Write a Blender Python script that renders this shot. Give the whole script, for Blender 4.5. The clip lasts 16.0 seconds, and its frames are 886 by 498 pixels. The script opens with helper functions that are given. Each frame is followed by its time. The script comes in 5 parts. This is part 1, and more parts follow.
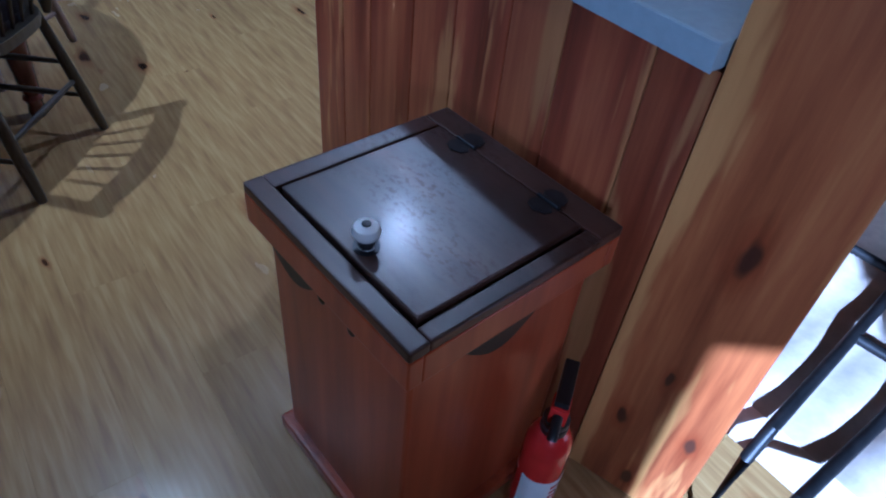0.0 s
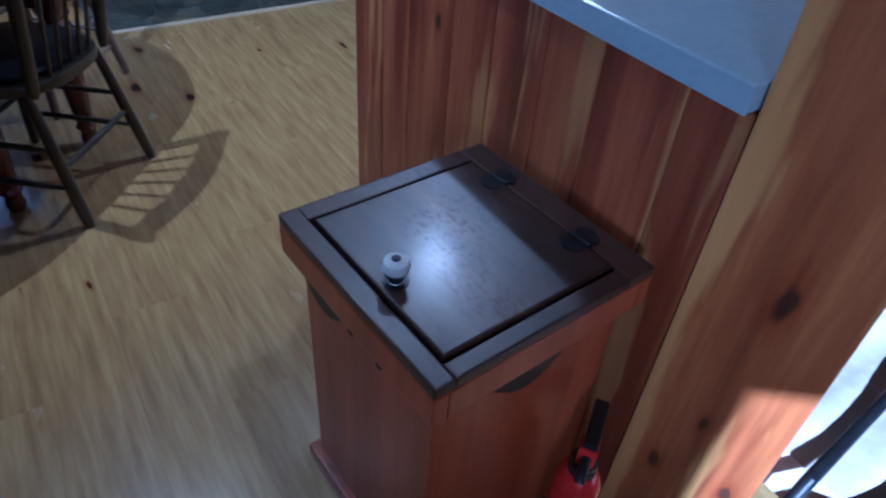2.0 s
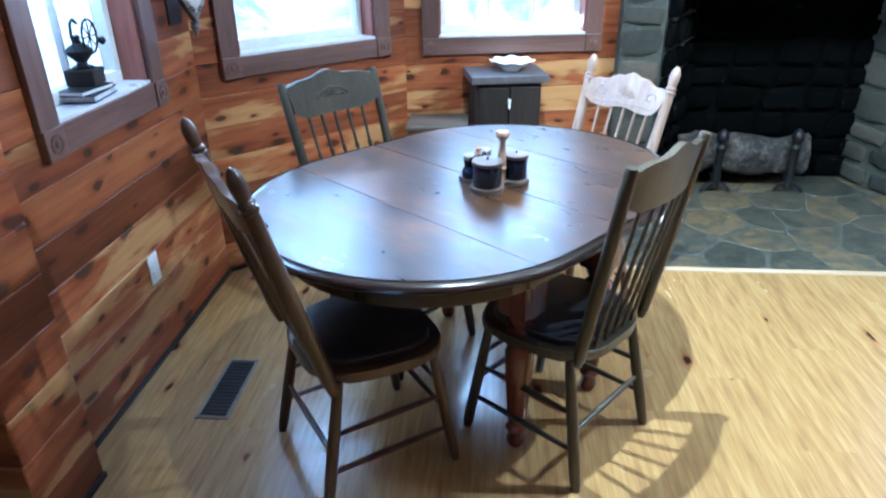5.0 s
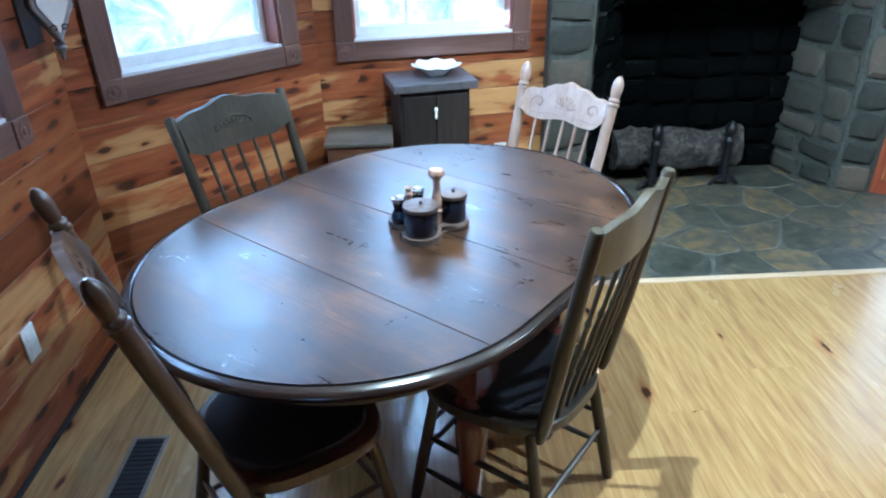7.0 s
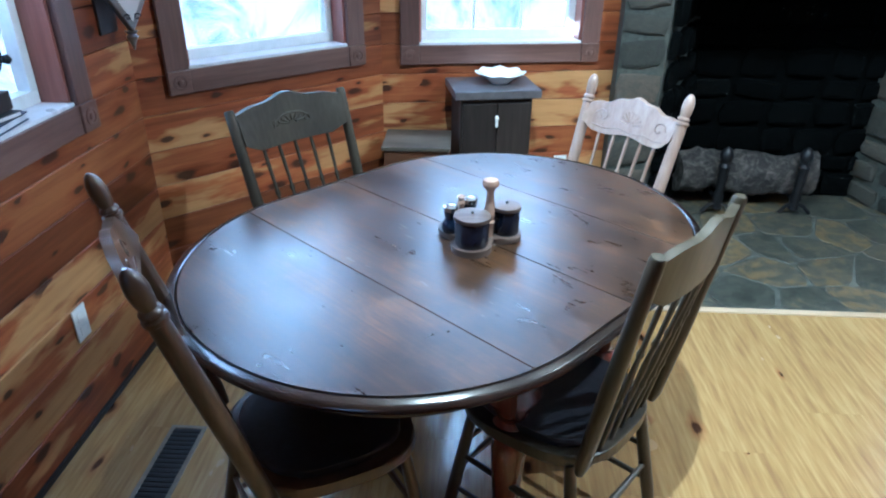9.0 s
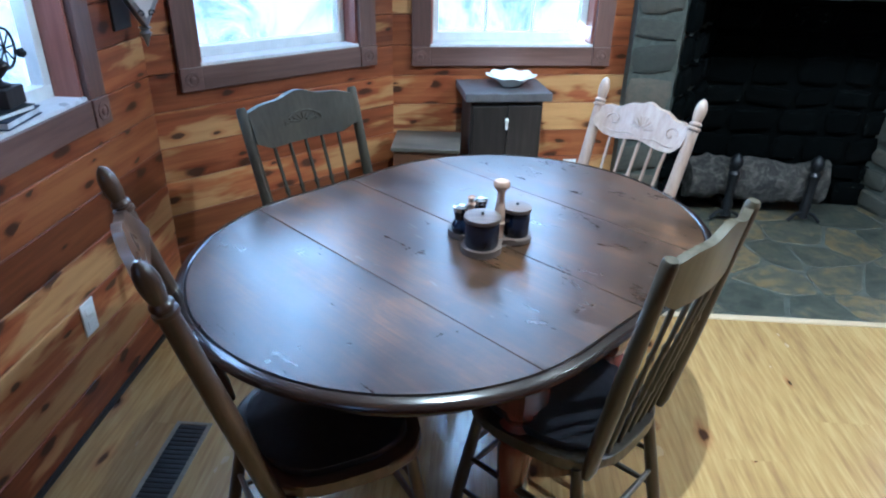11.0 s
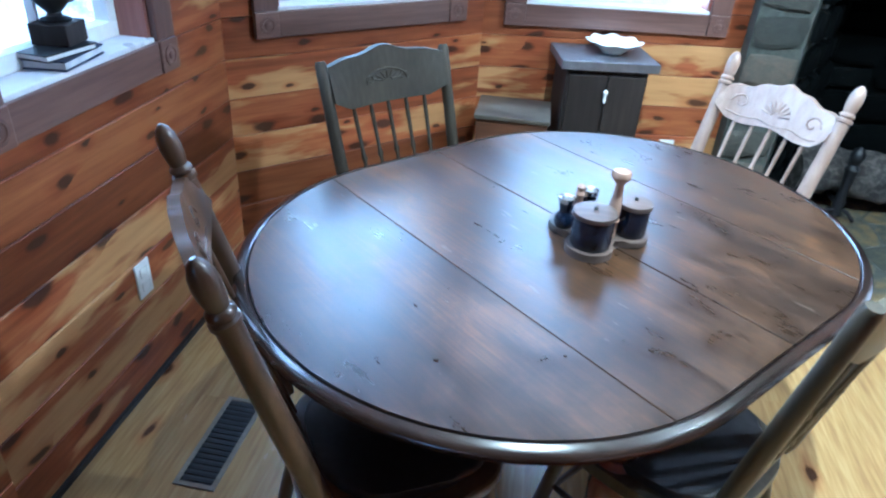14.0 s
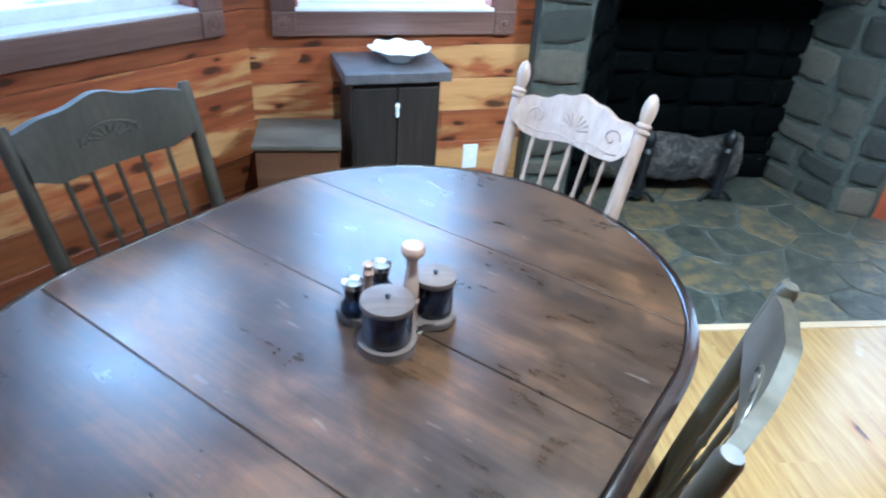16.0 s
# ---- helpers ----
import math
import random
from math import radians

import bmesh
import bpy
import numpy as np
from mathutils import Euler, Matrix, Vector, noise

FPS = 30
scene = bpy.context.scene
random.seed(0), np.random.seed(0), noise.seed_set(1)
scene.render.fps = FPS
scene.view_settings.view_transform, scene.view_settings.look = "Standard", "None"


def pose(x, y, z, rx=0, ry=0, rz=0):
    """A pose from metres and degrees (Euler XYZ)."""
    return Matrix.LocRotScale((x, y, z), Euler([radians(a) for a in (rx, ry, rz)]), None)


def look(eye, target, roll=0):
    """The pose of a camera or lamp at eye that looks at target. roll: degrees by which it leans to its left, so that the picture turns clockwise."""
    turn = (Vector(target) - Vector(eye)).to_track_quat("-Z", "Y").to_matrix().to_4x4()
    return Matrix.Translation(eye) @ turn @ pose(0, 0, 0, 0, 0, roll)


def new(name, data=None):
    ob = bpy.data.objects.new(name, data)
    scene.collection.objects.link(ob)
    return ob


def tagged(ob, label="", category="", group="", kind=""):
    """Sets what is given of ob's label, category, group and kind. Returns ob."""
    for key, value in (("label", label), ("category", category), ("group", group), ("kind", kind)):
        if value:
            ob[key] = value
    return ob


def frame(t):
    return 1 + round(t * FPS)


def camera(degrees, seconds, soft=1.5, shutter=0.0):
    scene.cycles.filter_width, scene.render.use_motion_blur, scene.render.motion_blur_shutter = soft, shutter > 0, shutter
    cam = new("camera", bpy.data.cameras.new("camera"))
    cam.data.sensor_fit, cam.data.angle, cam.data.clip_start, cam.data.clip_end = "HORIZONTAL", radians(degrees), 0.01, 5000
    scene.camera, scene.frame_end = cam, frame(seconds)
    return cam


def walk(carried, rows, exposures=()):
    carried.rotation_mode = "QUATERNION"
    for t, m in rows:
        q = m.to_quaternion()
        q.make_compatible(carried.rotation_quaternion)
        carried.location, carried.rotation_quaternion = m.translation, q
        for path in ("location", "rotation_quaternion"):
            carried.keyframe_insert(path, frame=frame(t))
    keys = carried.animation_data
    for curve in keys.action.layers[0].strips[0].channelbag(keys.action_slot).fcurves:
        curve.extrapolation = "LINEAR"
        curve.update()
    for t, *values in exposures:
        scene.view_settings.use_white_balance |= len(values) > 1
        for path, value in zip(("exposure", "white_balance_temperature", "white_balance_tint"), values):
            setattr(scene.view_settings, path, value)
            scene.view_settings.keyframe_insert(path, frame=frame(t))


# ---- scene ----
cam = camera(68.0, 16.0, 2.1, 0.4)

PATH = [
    (0, (0.24, -2.385, 1.309), (1.193, -1.256, -0.038), 6.47),
    (0.5, (0.251, -2.386, 1.304), (1.228, -1.26, -0.03), 6.7),
    (1, (0.26, -2.394, 1.305), (1.24, -1.268, -0.026), 5.78),
    (1.5, (0.26, -2.398, 1.317), (1.213, -1.233, 0.0), 5.26),
    (2, (0.249, -2.388, 1.32), (1.14, -1.146, 0.031), 4.87),
    (2.5, (0.233, -2.384, 1.358), (0.986, -1.039, 0.084), 3.5),
    (3, (0.201, -2.371, 1.393), (0.773, -0.902, 0.161), 4.18),
    (3.5, (0.109, -2.407, 1.485), (0.424, -0.847, 0.274), 2.83),
    (4, (0.037, -2.226, 1.449), (0.079, -0.55, 0.358), 1.5),
    (4.5, (-0.078, -2.061, 1.46), (-0.166, -0.291, 0.533), 0.03),
    (5, (-0.024, -1.982, 1.509), (-0.155, -0.189, 0.634), -0.5),
    (5.2, (-0.027, -1.931, 1.51), (-0.159, -0.122, 0.667), -0.0),
    (7.3, (-0.046, -1.611, 1.577), (0.044, 0.154, 0.64), -1.28),
    (7.5, (-0.049, -1.597, 1.573), (-0.012, 0.172, 0.64), -1.24),
    (8, (-0.046, -1.583, 1.562), (-0.05, 0.197, 0.65), 0.35),
    (8.5, (-0.036, -1.578, 1.557), (-0.086, 0.201, 0.646), 0.45),
    (9, (-0.033, -1.581, 1.558), (-0.111, 0.197, 0.645), 0.7),
    (11.5, (-0.045, -1.581, 1.547), (-0.136, 0.202, 0.644), 1.63),
    (12, (-0.045, -1.579, 1.547), (-0.122, 0.2, 0.636), 1.78),
    (12.5, (-0.061, -1.559, 1.541), (-0.111, 0.204, 0.597), 1.75),
    (13, (-0.13, -1.501, 1.518), (-0.171, 0.244, 0.54), 1.67),
    (13.5, (-0.176, -1.435, 1.493), (-0.282, 0.291, 0.489), 2.68),
    (14, (-0.168, -1.344, 1.495), (-0.408, 0.363, 0.48), 3.98),
    (14.5, (-0.114, -1.264, 1.513), (-0.411, 0.43, 0.492), 5.14),
    (15, (-0.057, -1.207, 1.524), (-0.231, 0.5, 0.495), 5.22),
    (15.5, (-0.05, -1.098, 1.541), (-0.017, 0.61, 0.501), 4.05),
    (16, (-0.079, -0.965, 1.528), (0.183, 0.73, 0.5), 4.2),
]
walk(cam, [(t, look(eye, target, roll)) for t, eye, target, roll in PATH],
     exposures=[(0, 1.74, 3720, 15), (2, 1.74, 3610, 14), (3, 2.85, 3780, 3), (3.6, 2.88, 4030, 4), (5, 3.7, 4050, 2), (7.5, 3.3, 4050, 1), (12, 3.25, 4070, 2), (14.5, 3.65, 3950, 1), (16, 3.6, 4000, 1)])

# ---- light ----
world = bpy.data.worlds.new("sky")
scene.world = world
world.use_nodes = True
sky = world.node_tree.nodes.new("ShaderNodeTexSky")
sky.sky_type = 'NISHITA'
sky.sun_disc = False
sky.sun_elevation, sky.sun_rotation = radians(25), radians(228)
bgn = world.node_tree.nodes["Background"]
bgn.inputs["Strength"].default_value = 0.05
world.node_tree.links.new(sky.outputs[0], bgn.inputs[0])


def lamp(name, kind, m, power, color, **kw):
    d = bpy.data.lights.new(name, kind)
    d.energy, d.color = power, color
    for key, value in kw.items():
        if key == "size":
            d.size = value
        elif key == "size_y":
            d.shape, d.size_y = 'RECTANGLE', value
        elif key == "radius":
            d.shadow_soft_size = value
        elif key == "angle":
            d.angle = value
    ob = new(name, d)
    ob.matrix_world = m
    return ob


WARM, COOL = (1.0, 0.87, 0.6), (0.88, 0.94, 1.0)
lamp("sun", 'SUN', look((-1.30, -4.45, 1.83), (1.13, -2.25, 0.3)), 5.0, (1.0, 0.95, 0.86), angle=radians(0.5))
TABLE_LAMP = (0.157, -0.36, 2.62)
KITCHEN_LAMP = (1.95, 0.05, 2.62)
HEARTH_LAMP = (1.1, 0.3, 2.62)
spot = lamp("table_bulb", 'SPOT', look(TABLE_LAMP, (1.25, 0.32, 0)), 42, WARM, radius=0.014)
spot.data.spot_size, spot.data.spot_blend = radians(116), 1.0
lamp("kitchen_bulb", 'POINT', pose(*KITCHEN_LAMP), 22, (1.0, 0.88, 0.7), radius=0.04)
lamp("hearth_bulb", 'POINT', pose(*HEARTH_LAMP), 0.5, WARM, radius=0.05)

# ---- materials ----


def nodes_of(name):
    m = bpy.data.materials.new(name)
    m.use_nodes = True
    nt = m.node_tree
    return m, nt, nt.nodes["Principled BSDF"]


def ramp(nt, src, stops):
    r = nt.nodes.new("ShaderNodeValToRGB")
    el = r.color_ramp.elements
    while len(el) < len(stops):
        el.new(0.5)
    for e, (p, c) in zip(el, stops):
        e.position, e.color = p, (*c, 1)
    nt.links.new(src, r.inputs[0])
    return r.outputs[0]


def mix(nt, mode, fac, a, b):
    n = nt.nodes.new("ShaderNodeMix")
    n.data_type, n.blend_type = 'RGBA', mode
    for sock, v in ((n.inputs[0], fac), (n.inputs[6], a), (n.inputs[7], b)):
        if isinstance(v, (int, float)):
            sock.default_value = v
        elif isinstance(v, tuple):
            sock.default_value = (*v, 1)
        else:
            nt.links.new(v, sock)
    return n.outputs[2]


def mathn(nt, op, a, b=0.5, c=None):
    n = nt.nodes.new("ShaderNodeMath")
    n.operation = op
    for i, v in enumerate((a, b, c)):
        if v is None:
            continue
        if isinstance(v, (int, float)):
            n.inputs[i].default_value = v
        else:
            nt.links.new(v, n.inputs[i])
    return n.outputs[0]


def coords(nt, scale=(1, 1, 1), shift=True):
    """Object coordinates, shifted by each object's random value."""
    tc = nt.nodes.new("ShaderNodeTexCoord")
    out = tc.outputs["Object"]
    if shift:
        info = nt.nodes.new("ShaderNodeObjectInfo")
        sc = nt.nodes.new("ShaderNodeVectorMath")
        sc.operation = 'SCALE'
        sc.inputs[0].default_value = (37.1, 19.7, 53.3)
        nt.links.new(info.outputs["Random"], sc.inputs["Scale"])
        ad = nt.nodes.new("ShaderNodeVectorMath")
        nt.links.new(out, ad.inputs[0])
        nt.links.new(sc.outputs[0], ad.inputs[1])
        out = ad.outputs[0]
    mp = nt.nodes.new("ShaderNodeMapping")
    mp.inputs["Scale"].default_value = scale
    nt.links.new(out, mp.inputs[0])
    return mp.outputs[0]


def noise_tex(nt, vec, scale, detail=4, rough=0.55, distort=0.0):
    n = nt.nodes.new("ShaderNodeTexNoise")
    n.inputs["Scale"].default_value, n.inputs["Detail"].default_value = scale, detail
    n.inputs["Roughness"].default_value, n.inputs["Distortion"].default_value = rough, distort
    nt.links.new(vec, n.inputs["Vector"])
    return n.outputs["Fac"]


def bump(nt, bsdf, height, strength=0.2, distance=0.004):
    b = nt.nodes.new("ShaderNodeBump")
    b.inputs["Strength"].default_value, b.inputs["Distance"].default_value = strength, distance
    nt.links.new(height, b.inputs["Height"])
    nt.links.new(b.outputs[0], bsdf.inputs["Normal"])


AXSCALE = {"x": (0.07, 1, 1), "y": (1, 0.07, 1), "z": (1, 1, 0.07)}


def wood(name, dark, mid, light, axis="x", grain=26, rough=0.4, knots=0.0, sap=None, tone=0.25, coat=0.0, worn=None, scuff=0.0, bumps=0.15, broad=2.2, gate=0.45, plane="wall", sapmix=0.3, spec=0.5, flame=0.1, stretch=None, sapcut=0.55):
    """Wood with grain along one local axis: broad bands, fine fibres, knots, sapwood streaks and worn spots."""
    m, nt, b = nodes_of(name)
    s = tuple(stretch if stretch and q < 1 else q for q in AXSCALE[axis])
    v = coords(nt, s)
    wide = noise_tex(nt, v, broad * 3, 2, 0.5)
    fine = noise_tex(nt, v, grain * 3, 4, 0.6)
    base = ramp(nt, mathn(nt, 'MULTIPLY_ADD', fine, 0.45, mathn(nt, 'MULTIPLY', wide, 0.62)), [(0.33, dark), (0.52, mid), (0.7, light)])
    info = nt.nodes.new("ShaderNodeObjectInfo")
    if sap:
        streak = noise_tex(nt, coords(nt, tuple(flame if q < 1 else 1 for q in s)), broad * 3.2, 4, 0.55, 0.25)
        fac = ramp(nt, mathn(nt, 'MULTIPLY_ADD', info.outputs["Random"], sapmix, mathn(nt, 'SUBTRACT', streak, sapmix * 0.5)), [(sapcut, (0, 0, 0)), (sapcut + 0.06, (1, 1, 1))])
        base = mix(nt, 'MIX', mathn(nt, 'MULTIPLY', fac, 0.85), base, mix(nt, 'MULTIPLY', 0.5, sap, ramp(nt, fine, [(0.3, (0.6, 0.5, 0.4)), (0.7, (1, 1, 1))])))
    if knots:
        vk = coords(nt, tuple(0.42 if q < 1 else 1 for q in s))
        sx = nt.nodes.new("ShaderNodeSeparateXYZ")
        nt.links.new(vk, sx.inputs[0])
        flat = nt.nodes.new("ShaderNodeCombineXYZ")
        u, w = (sx.outputs[0], sx.outputs[1]) if plane == "floor" else (mathn(nt, 'ADD', sx.outputs[0], sx.outputs[1]), sx.outputs[2])
        nt.links.new(u, flat.inputs[0])
        nt.links.new(w, flat.inputs[1])
        vo = nt.nodes.new("ShaderNodeTexVoronoi")
        vo.voronoi_dimensions = '2D'
        vo.inputs["Scale"].default_value = knots
        wob = nt.nodes.new("ShaderNodeTexNoise")
        wob.inputs["Scale"].default_value = 22
        nt.links.new(vk, wob.inputs["Vector"])
        nt.links.new(mix(nt, 'MIX', 0.03, flat.outputs[0], wob.outputs["Color"]), vo.inputs["Vector"])
        sep = nt.nodes.new("ShaderNodeSeparateColor")
        nt.links.new(vo.outputs["Color"], sep.inputs[0])
        hit = mathn(nt, 'GREATER_THAN', sep.outputs[0], gate)
        size = mathn(nt, 'DIVIDE', vo.outputs["Distance"], mathn(nt, 'MULTIPLY_ADD', sep.outputs[1], 1.2, 0.35))
        k = ramp(nt, size, [(0.09, (1, 1, 1)), (0.16, (0, 0, 0))])
        halo = ramp(nt, size, [(0.13, (1, 1, 1)), (0.36, (0, 0, 0))])
        base = mix(nt, 'MULTIPLY', mathn(nt, 'MULTIPLY', mathn(nt, 'MULTIPLY', halo, hit), 0.55), base, (0.62, 0.3, 0.18))
        base = mix(nt, 'MIX', mathn(nt, 'MULTIPLY', mathn(nt, 'MULTIPLY', k, hit), 0.9), base, (0.035, 0.014, 0.008))
    t = ramp(nt, info.outputs["Random"], [(0.0, (1 - tone,) * 3), (1.0, (1 + tone * 0.4,) * 3)])
    base = mix(nt, 'MULTIPLY', 1.0, base, t)
    if worn:
        wv = coords(nt, tuple(0.22 if q < 1 else 1 for q in s))
        w = ramp(nt, noise_tex(nt, wv, 9.0, 6, 0.62), [(0.42, (0, 0, 0)), (0.7, (1, 1, 1))])
        base = mix(nt, 'MIX', mathn(nt, 'MULTIPLY', w, 0.75), base, worn)
        chip = ramp(nt, noise_tex(nt, wv, 48, 3, 0.6), [(0.68, (0, 0, 0)), (0.74, (1, 1, 1))])
        base = mix(nt, 'MIX', mathn(nt, 'MULTIPLY', mathn(nt, 'MULTIPLY', chip, w), 0.5), base, (0.26, 0.21, 0.16))
        smudge = ramp(nt, noise_tex(nt, coords(nt, tuple(0.3 if q < 1 else 1 for q in s)), 4.2, 4, 0.6, 0.3), [(0.36, (0.4, 0.38, 0.38)), (0.56, (1, 1, 1)), (0.7, (1.35, 1.22, 1.0))])
        base = mix(nt, 'MULTIPLY', 0.9, base, smudge)
    nt.links.new(base, b.inputs["Base Color"])
    r = mathn(nt, 'MULTIPLY_ADD', noise_tex(nt, coords(nt, tuple(0.4 if q < 1 else 1 for q in s)), 9, 3, 0.5), 0.16, rough - 0.08)
    if scuff:
        sv = coords(nt, tuple(0.5 if q < 1 else 1 for q in s))
        area = ramp(nt, noise_tex(nt, sv, 7, 3, 0.5), [(0.45, (0, 0, 0)), (0.62, (1, 1, 1))])
        peck = ramp(nt, noise_tex(nt, sv, 120, 4, 0.7), [(0.5, (0, 0, 0)), (0.6, (1, 1, 1))])
        r = mathn(nt, 'MULTIPLY_ADD', mathn(nt, 'MULTIPLY', area, peck), scuff, r)
    nt.links.new(r, b.inputs["Roughness"])
    b.inputs["Coat Weight"].default_value, b.inputs["Coat Roughness"].default_value = coat, 0.18
    b.inputs["Specular IOR Level"].default_value = spec
    if bumps:
        bump(nt, b, fine, bumps, 0.001)
    return m


def old_top(name):
    """A much used dark tabletop: mottled stain, fibres, worn golden patches, pale scratches and an uneven sheen."""
    m, nt, b = nodes_of(name)
    v = coords(nt, (0.32, 1, 1))
    mottle = noise_tex(nt, v, 7, 4, 0.55)
    fibre = noise_tex(nt, coords(nt, (0.04, 1, 1)), 110, 4, 0.65)
    cloud = noise_tex(nt, coords(nt, (0.5, 1, 1)), 2.2, 3, 0.5)
    blotch = noise_tex(nt, coords(nt, (0.7, 1, 1)), 11, 5, 0.68, 0.5)
    board = ramp(nt, noise_tex(nt, coords(nt, (0.02, 1, 1)), 7.5, 0, 0.5), [(0.4, (0.78, 0.76, 0.75)), (0.6, (1.22, 1.18, 1.1))])
    pick = mathn(nt, 'MULTIPLY_ADD', mottle, 0.42, mathn(nt, 'MULTIPLY_ADD', fibre, 0.26, mathn(nt, 'MULTIPLY', cloud, 0.32)))
    base = ramp(nt, pick, [(0.36, (0.019, 0.011, 0.0063)), (0.46, (0.028, 0.0148, 0.0075)), (0.54, (0.046, 0.0235, 0.0098)), (0.62, (0.09, 0.043, 0.0145))])
    base = mix(nt, 'MULTIPLY', 0.8, base, board)
    base = mix(nt, 'MULTIPLY', 0.9, base, ramp(nt, blotch, [(0.36, (0.72, 0.7, 0.68)), (0.5, (1, 1, 1)), (0.62, (1.6, 1.48, 1.22))]))
    scratch = ramp(nt, noise_tex(nt, coords(nt, (0.22, 1, 1)), 58, 2, 0.5), [(0.725, (0, 0, 0)), (0.76, (1, 1, 1))])
    base = mix(nt, 'MIX', mathn(nt, 'MULTIPLY', scratch, 0.45), base, (0.15, 0.11, 0.08))
    nt.links.new(base, b.inputs["Base Color"])
    worn = mathn(nt, 'MULTIPLY_ADD', blotch, 0.36, mathn(nt, 'MULTIPLY_ADD', cloud, 0.12, mathn(nt, 'MULTIPLY_ADD', fibre, 0.14, 0.02)))
    nt.links.new(worn, b.inputs["Roughness"])
    b.inputs["Specular IOR Level"].default_value = 0.65
    bump(nt, b, fibre, 0.06, 0.001)
    return m


def plain(name, color, rough=0.5, metal=0.0, vary=0.12, scale=30, bumps=0.05, coat=0.0):
    m, nt, b = nodes_of(name)
    v = coords(nt)
    n = noise_tex(nt, v, scale, 5, 0.6)
    lo, hi = tuple(c * (1 - vary * 2) for c in color), tuple(min(1, c * (1 + vary)) for c in color)
    nt.links.new(ramp(nt, n, [(0.3, lo), (0.65, hi)]), b.inputs["Base Color"])
    nt.links.new(mathn(nt, 'MULTIPLY_ADD', noise_tex(nt, v, scale * 0.3, 3), 0.2, rough - 0.1), b.inputs["Roughness"])
    b.inputs["Metallic"].default_value = metal
    b.inputs["Coat Weight"].default_value = coat
    if bumps:
        bump(nt, b, n, bumps, 0.003)
    return m


def stone_mat(name, stops, scale=6, rough=0.75, bumps=0.5, between=0.55):
    m, nt, b = nodes_of(name)
    v = coords(nt)
    info = nt.nodes.new("ShaderNodeObjectInfo")
    n = noise_tex(nt, v, scale, 8, 0.65, 0.6)
    f = noise_tex(nt, v, scale * 9, 6, 0.7)
    pick = mathn(nt, 'MULTIPLY_ADD', info.outputs["Random"], between, mathn(nt, 'MULTIPLY_ADD', n, 1.05 - between, -0.02))
    base = mix(nt, 'MULTIPLY', 0.6, ramp(nt, pick, stops), ramp(nt, f, [(0.3, (0.45, 0.45, 0.45)), (0.7, (1.2, 1.2, 1.2))]))
    nt.links.new(base, b.inputs["Base Color"])
    nt.links.new(mathn(nt, 'MULTIPLY_ADD', f, 0.3, rough - 0.15), b.inputs["Roughness"])
    bump(nt, b, mathn(nt, 'MULTIPLY_ADD', f, 0.4, n), bumps, 0.02)
    return m


def glow(name, color, strength, spots=None):
    m, nt, b = nodes_of(name)
    em = nt.nodes.new("ShaderNodeEmission")
    em.inputs[0].default_value, em.inputs[1].default_value = (*color, 1), strength
    if spots:
        v = coords(nt, shift=False)
        n = noise_tex(nt, v, 1.6, 9, 0.75, 0.8)
        nt.links.new(ramp(nt, n, [(0.4, spots), (0.52, color)]), em.inputs[0])
    nt.links.new(em.outputs[0], nt.nodes["Material Output"].inputs[0])
    return m


def glass_mat(name, color=(1, 1, 1), rough=0.0):
    m, nt, b = nodes_of(name)
    b.inputs["Base Color"].default_value = (*color, 1)
    b.inputs["Transmission Weight"].default_value, b.inputs["Roughness"].default_value = 1.0, rough
    b.inputs["IOR"].default_value = 1.45
    return m


CEDAR = wood("cedar_plank", (0.1, 0.026, 0.01), (0.25, 0.075, 0.023), (0.39, 0.148, 0.046), "x", 14, 0.44, 10, (0.5, 0.3, 0.115), 0.45, 0.0, gate=0.3, spec=0.3, sapmix=0.28, flame=0.2, sapcut=0.585)
CEDAR_END = wood("cedar_corner_board", (0.14, 0.038, 0.014), (0.31, 0.1, 0.033), (0.43, 0.17, 0.06), "z", 10, 0.44, 9, None, 0.2, gate=0.6, spec=0.3)
CEDAR_V = wood("cedar_board_upright", (0.085, 0.017, 0.007), (0.215, 0.05, 0.017), (0.36, 0.118, 0.036), "z", 12, 0.4, 6.5, (0.45, 0.22, 0.07), 0.2, 0.08, gate=0.72, sapmix=0.06, broad=3.6)
CEDAR_POST = wood("golden_cedar_board", (0.12, 0.026, 0.008), (0.3, 0.098, 0.027), (0.46, 0.2, 0.056), "z", 12, 0.38, 13.0, (0.54, 0.29, 0.085), 0.15, 0.08, gate=0.6, sapmix=0.12, broad=3.2)
TRIM = wood("brown_trim", (0.07, 0.038, 0.03), (0.12, 0.066, 0.052), (0.17, 0.1, 0.08), "x", 22, 0.4, 0, None, 0.12, 0.1)
JAMB = wood("reddish_jamb_wood", (0.16, 0.055, 0.04), (0.26, 0.1, 0.072), (0.36, 0.16, 0.12), "z", 12, 0.35, 0, None, 0.1, 0.15)
TABLE_WOOD = old_top("dark_table_wood")
TABLE_RIM = wood("table_rim_wood", (0.008, 0.005, 0.004), (0.015, 0.009, 0.007), (0.03, 0.017, 0.012), "x", 18, 0.22, 0, None, 0.1, 0.4, bumps=0.0)
LEG_WOOD = wood("mahogany_leg", (0.05, 0.012, 0.008), (0.11, 0.026, 0.014), (0.17, 0.045, 0.024), "z", 16, 0.25, 0, None, 0.1, 0.5)
CHAIR_BROWN = wood("walnut_chair_wood", (0.03, 0.016, 0.009), (0.06, 0.033, 0.018), (0.1, 0.057, 0.03), "z", 22, 0.32, 0, None, 0.12, 0.3, (0.13, 0.07, 0.032), 0.15)
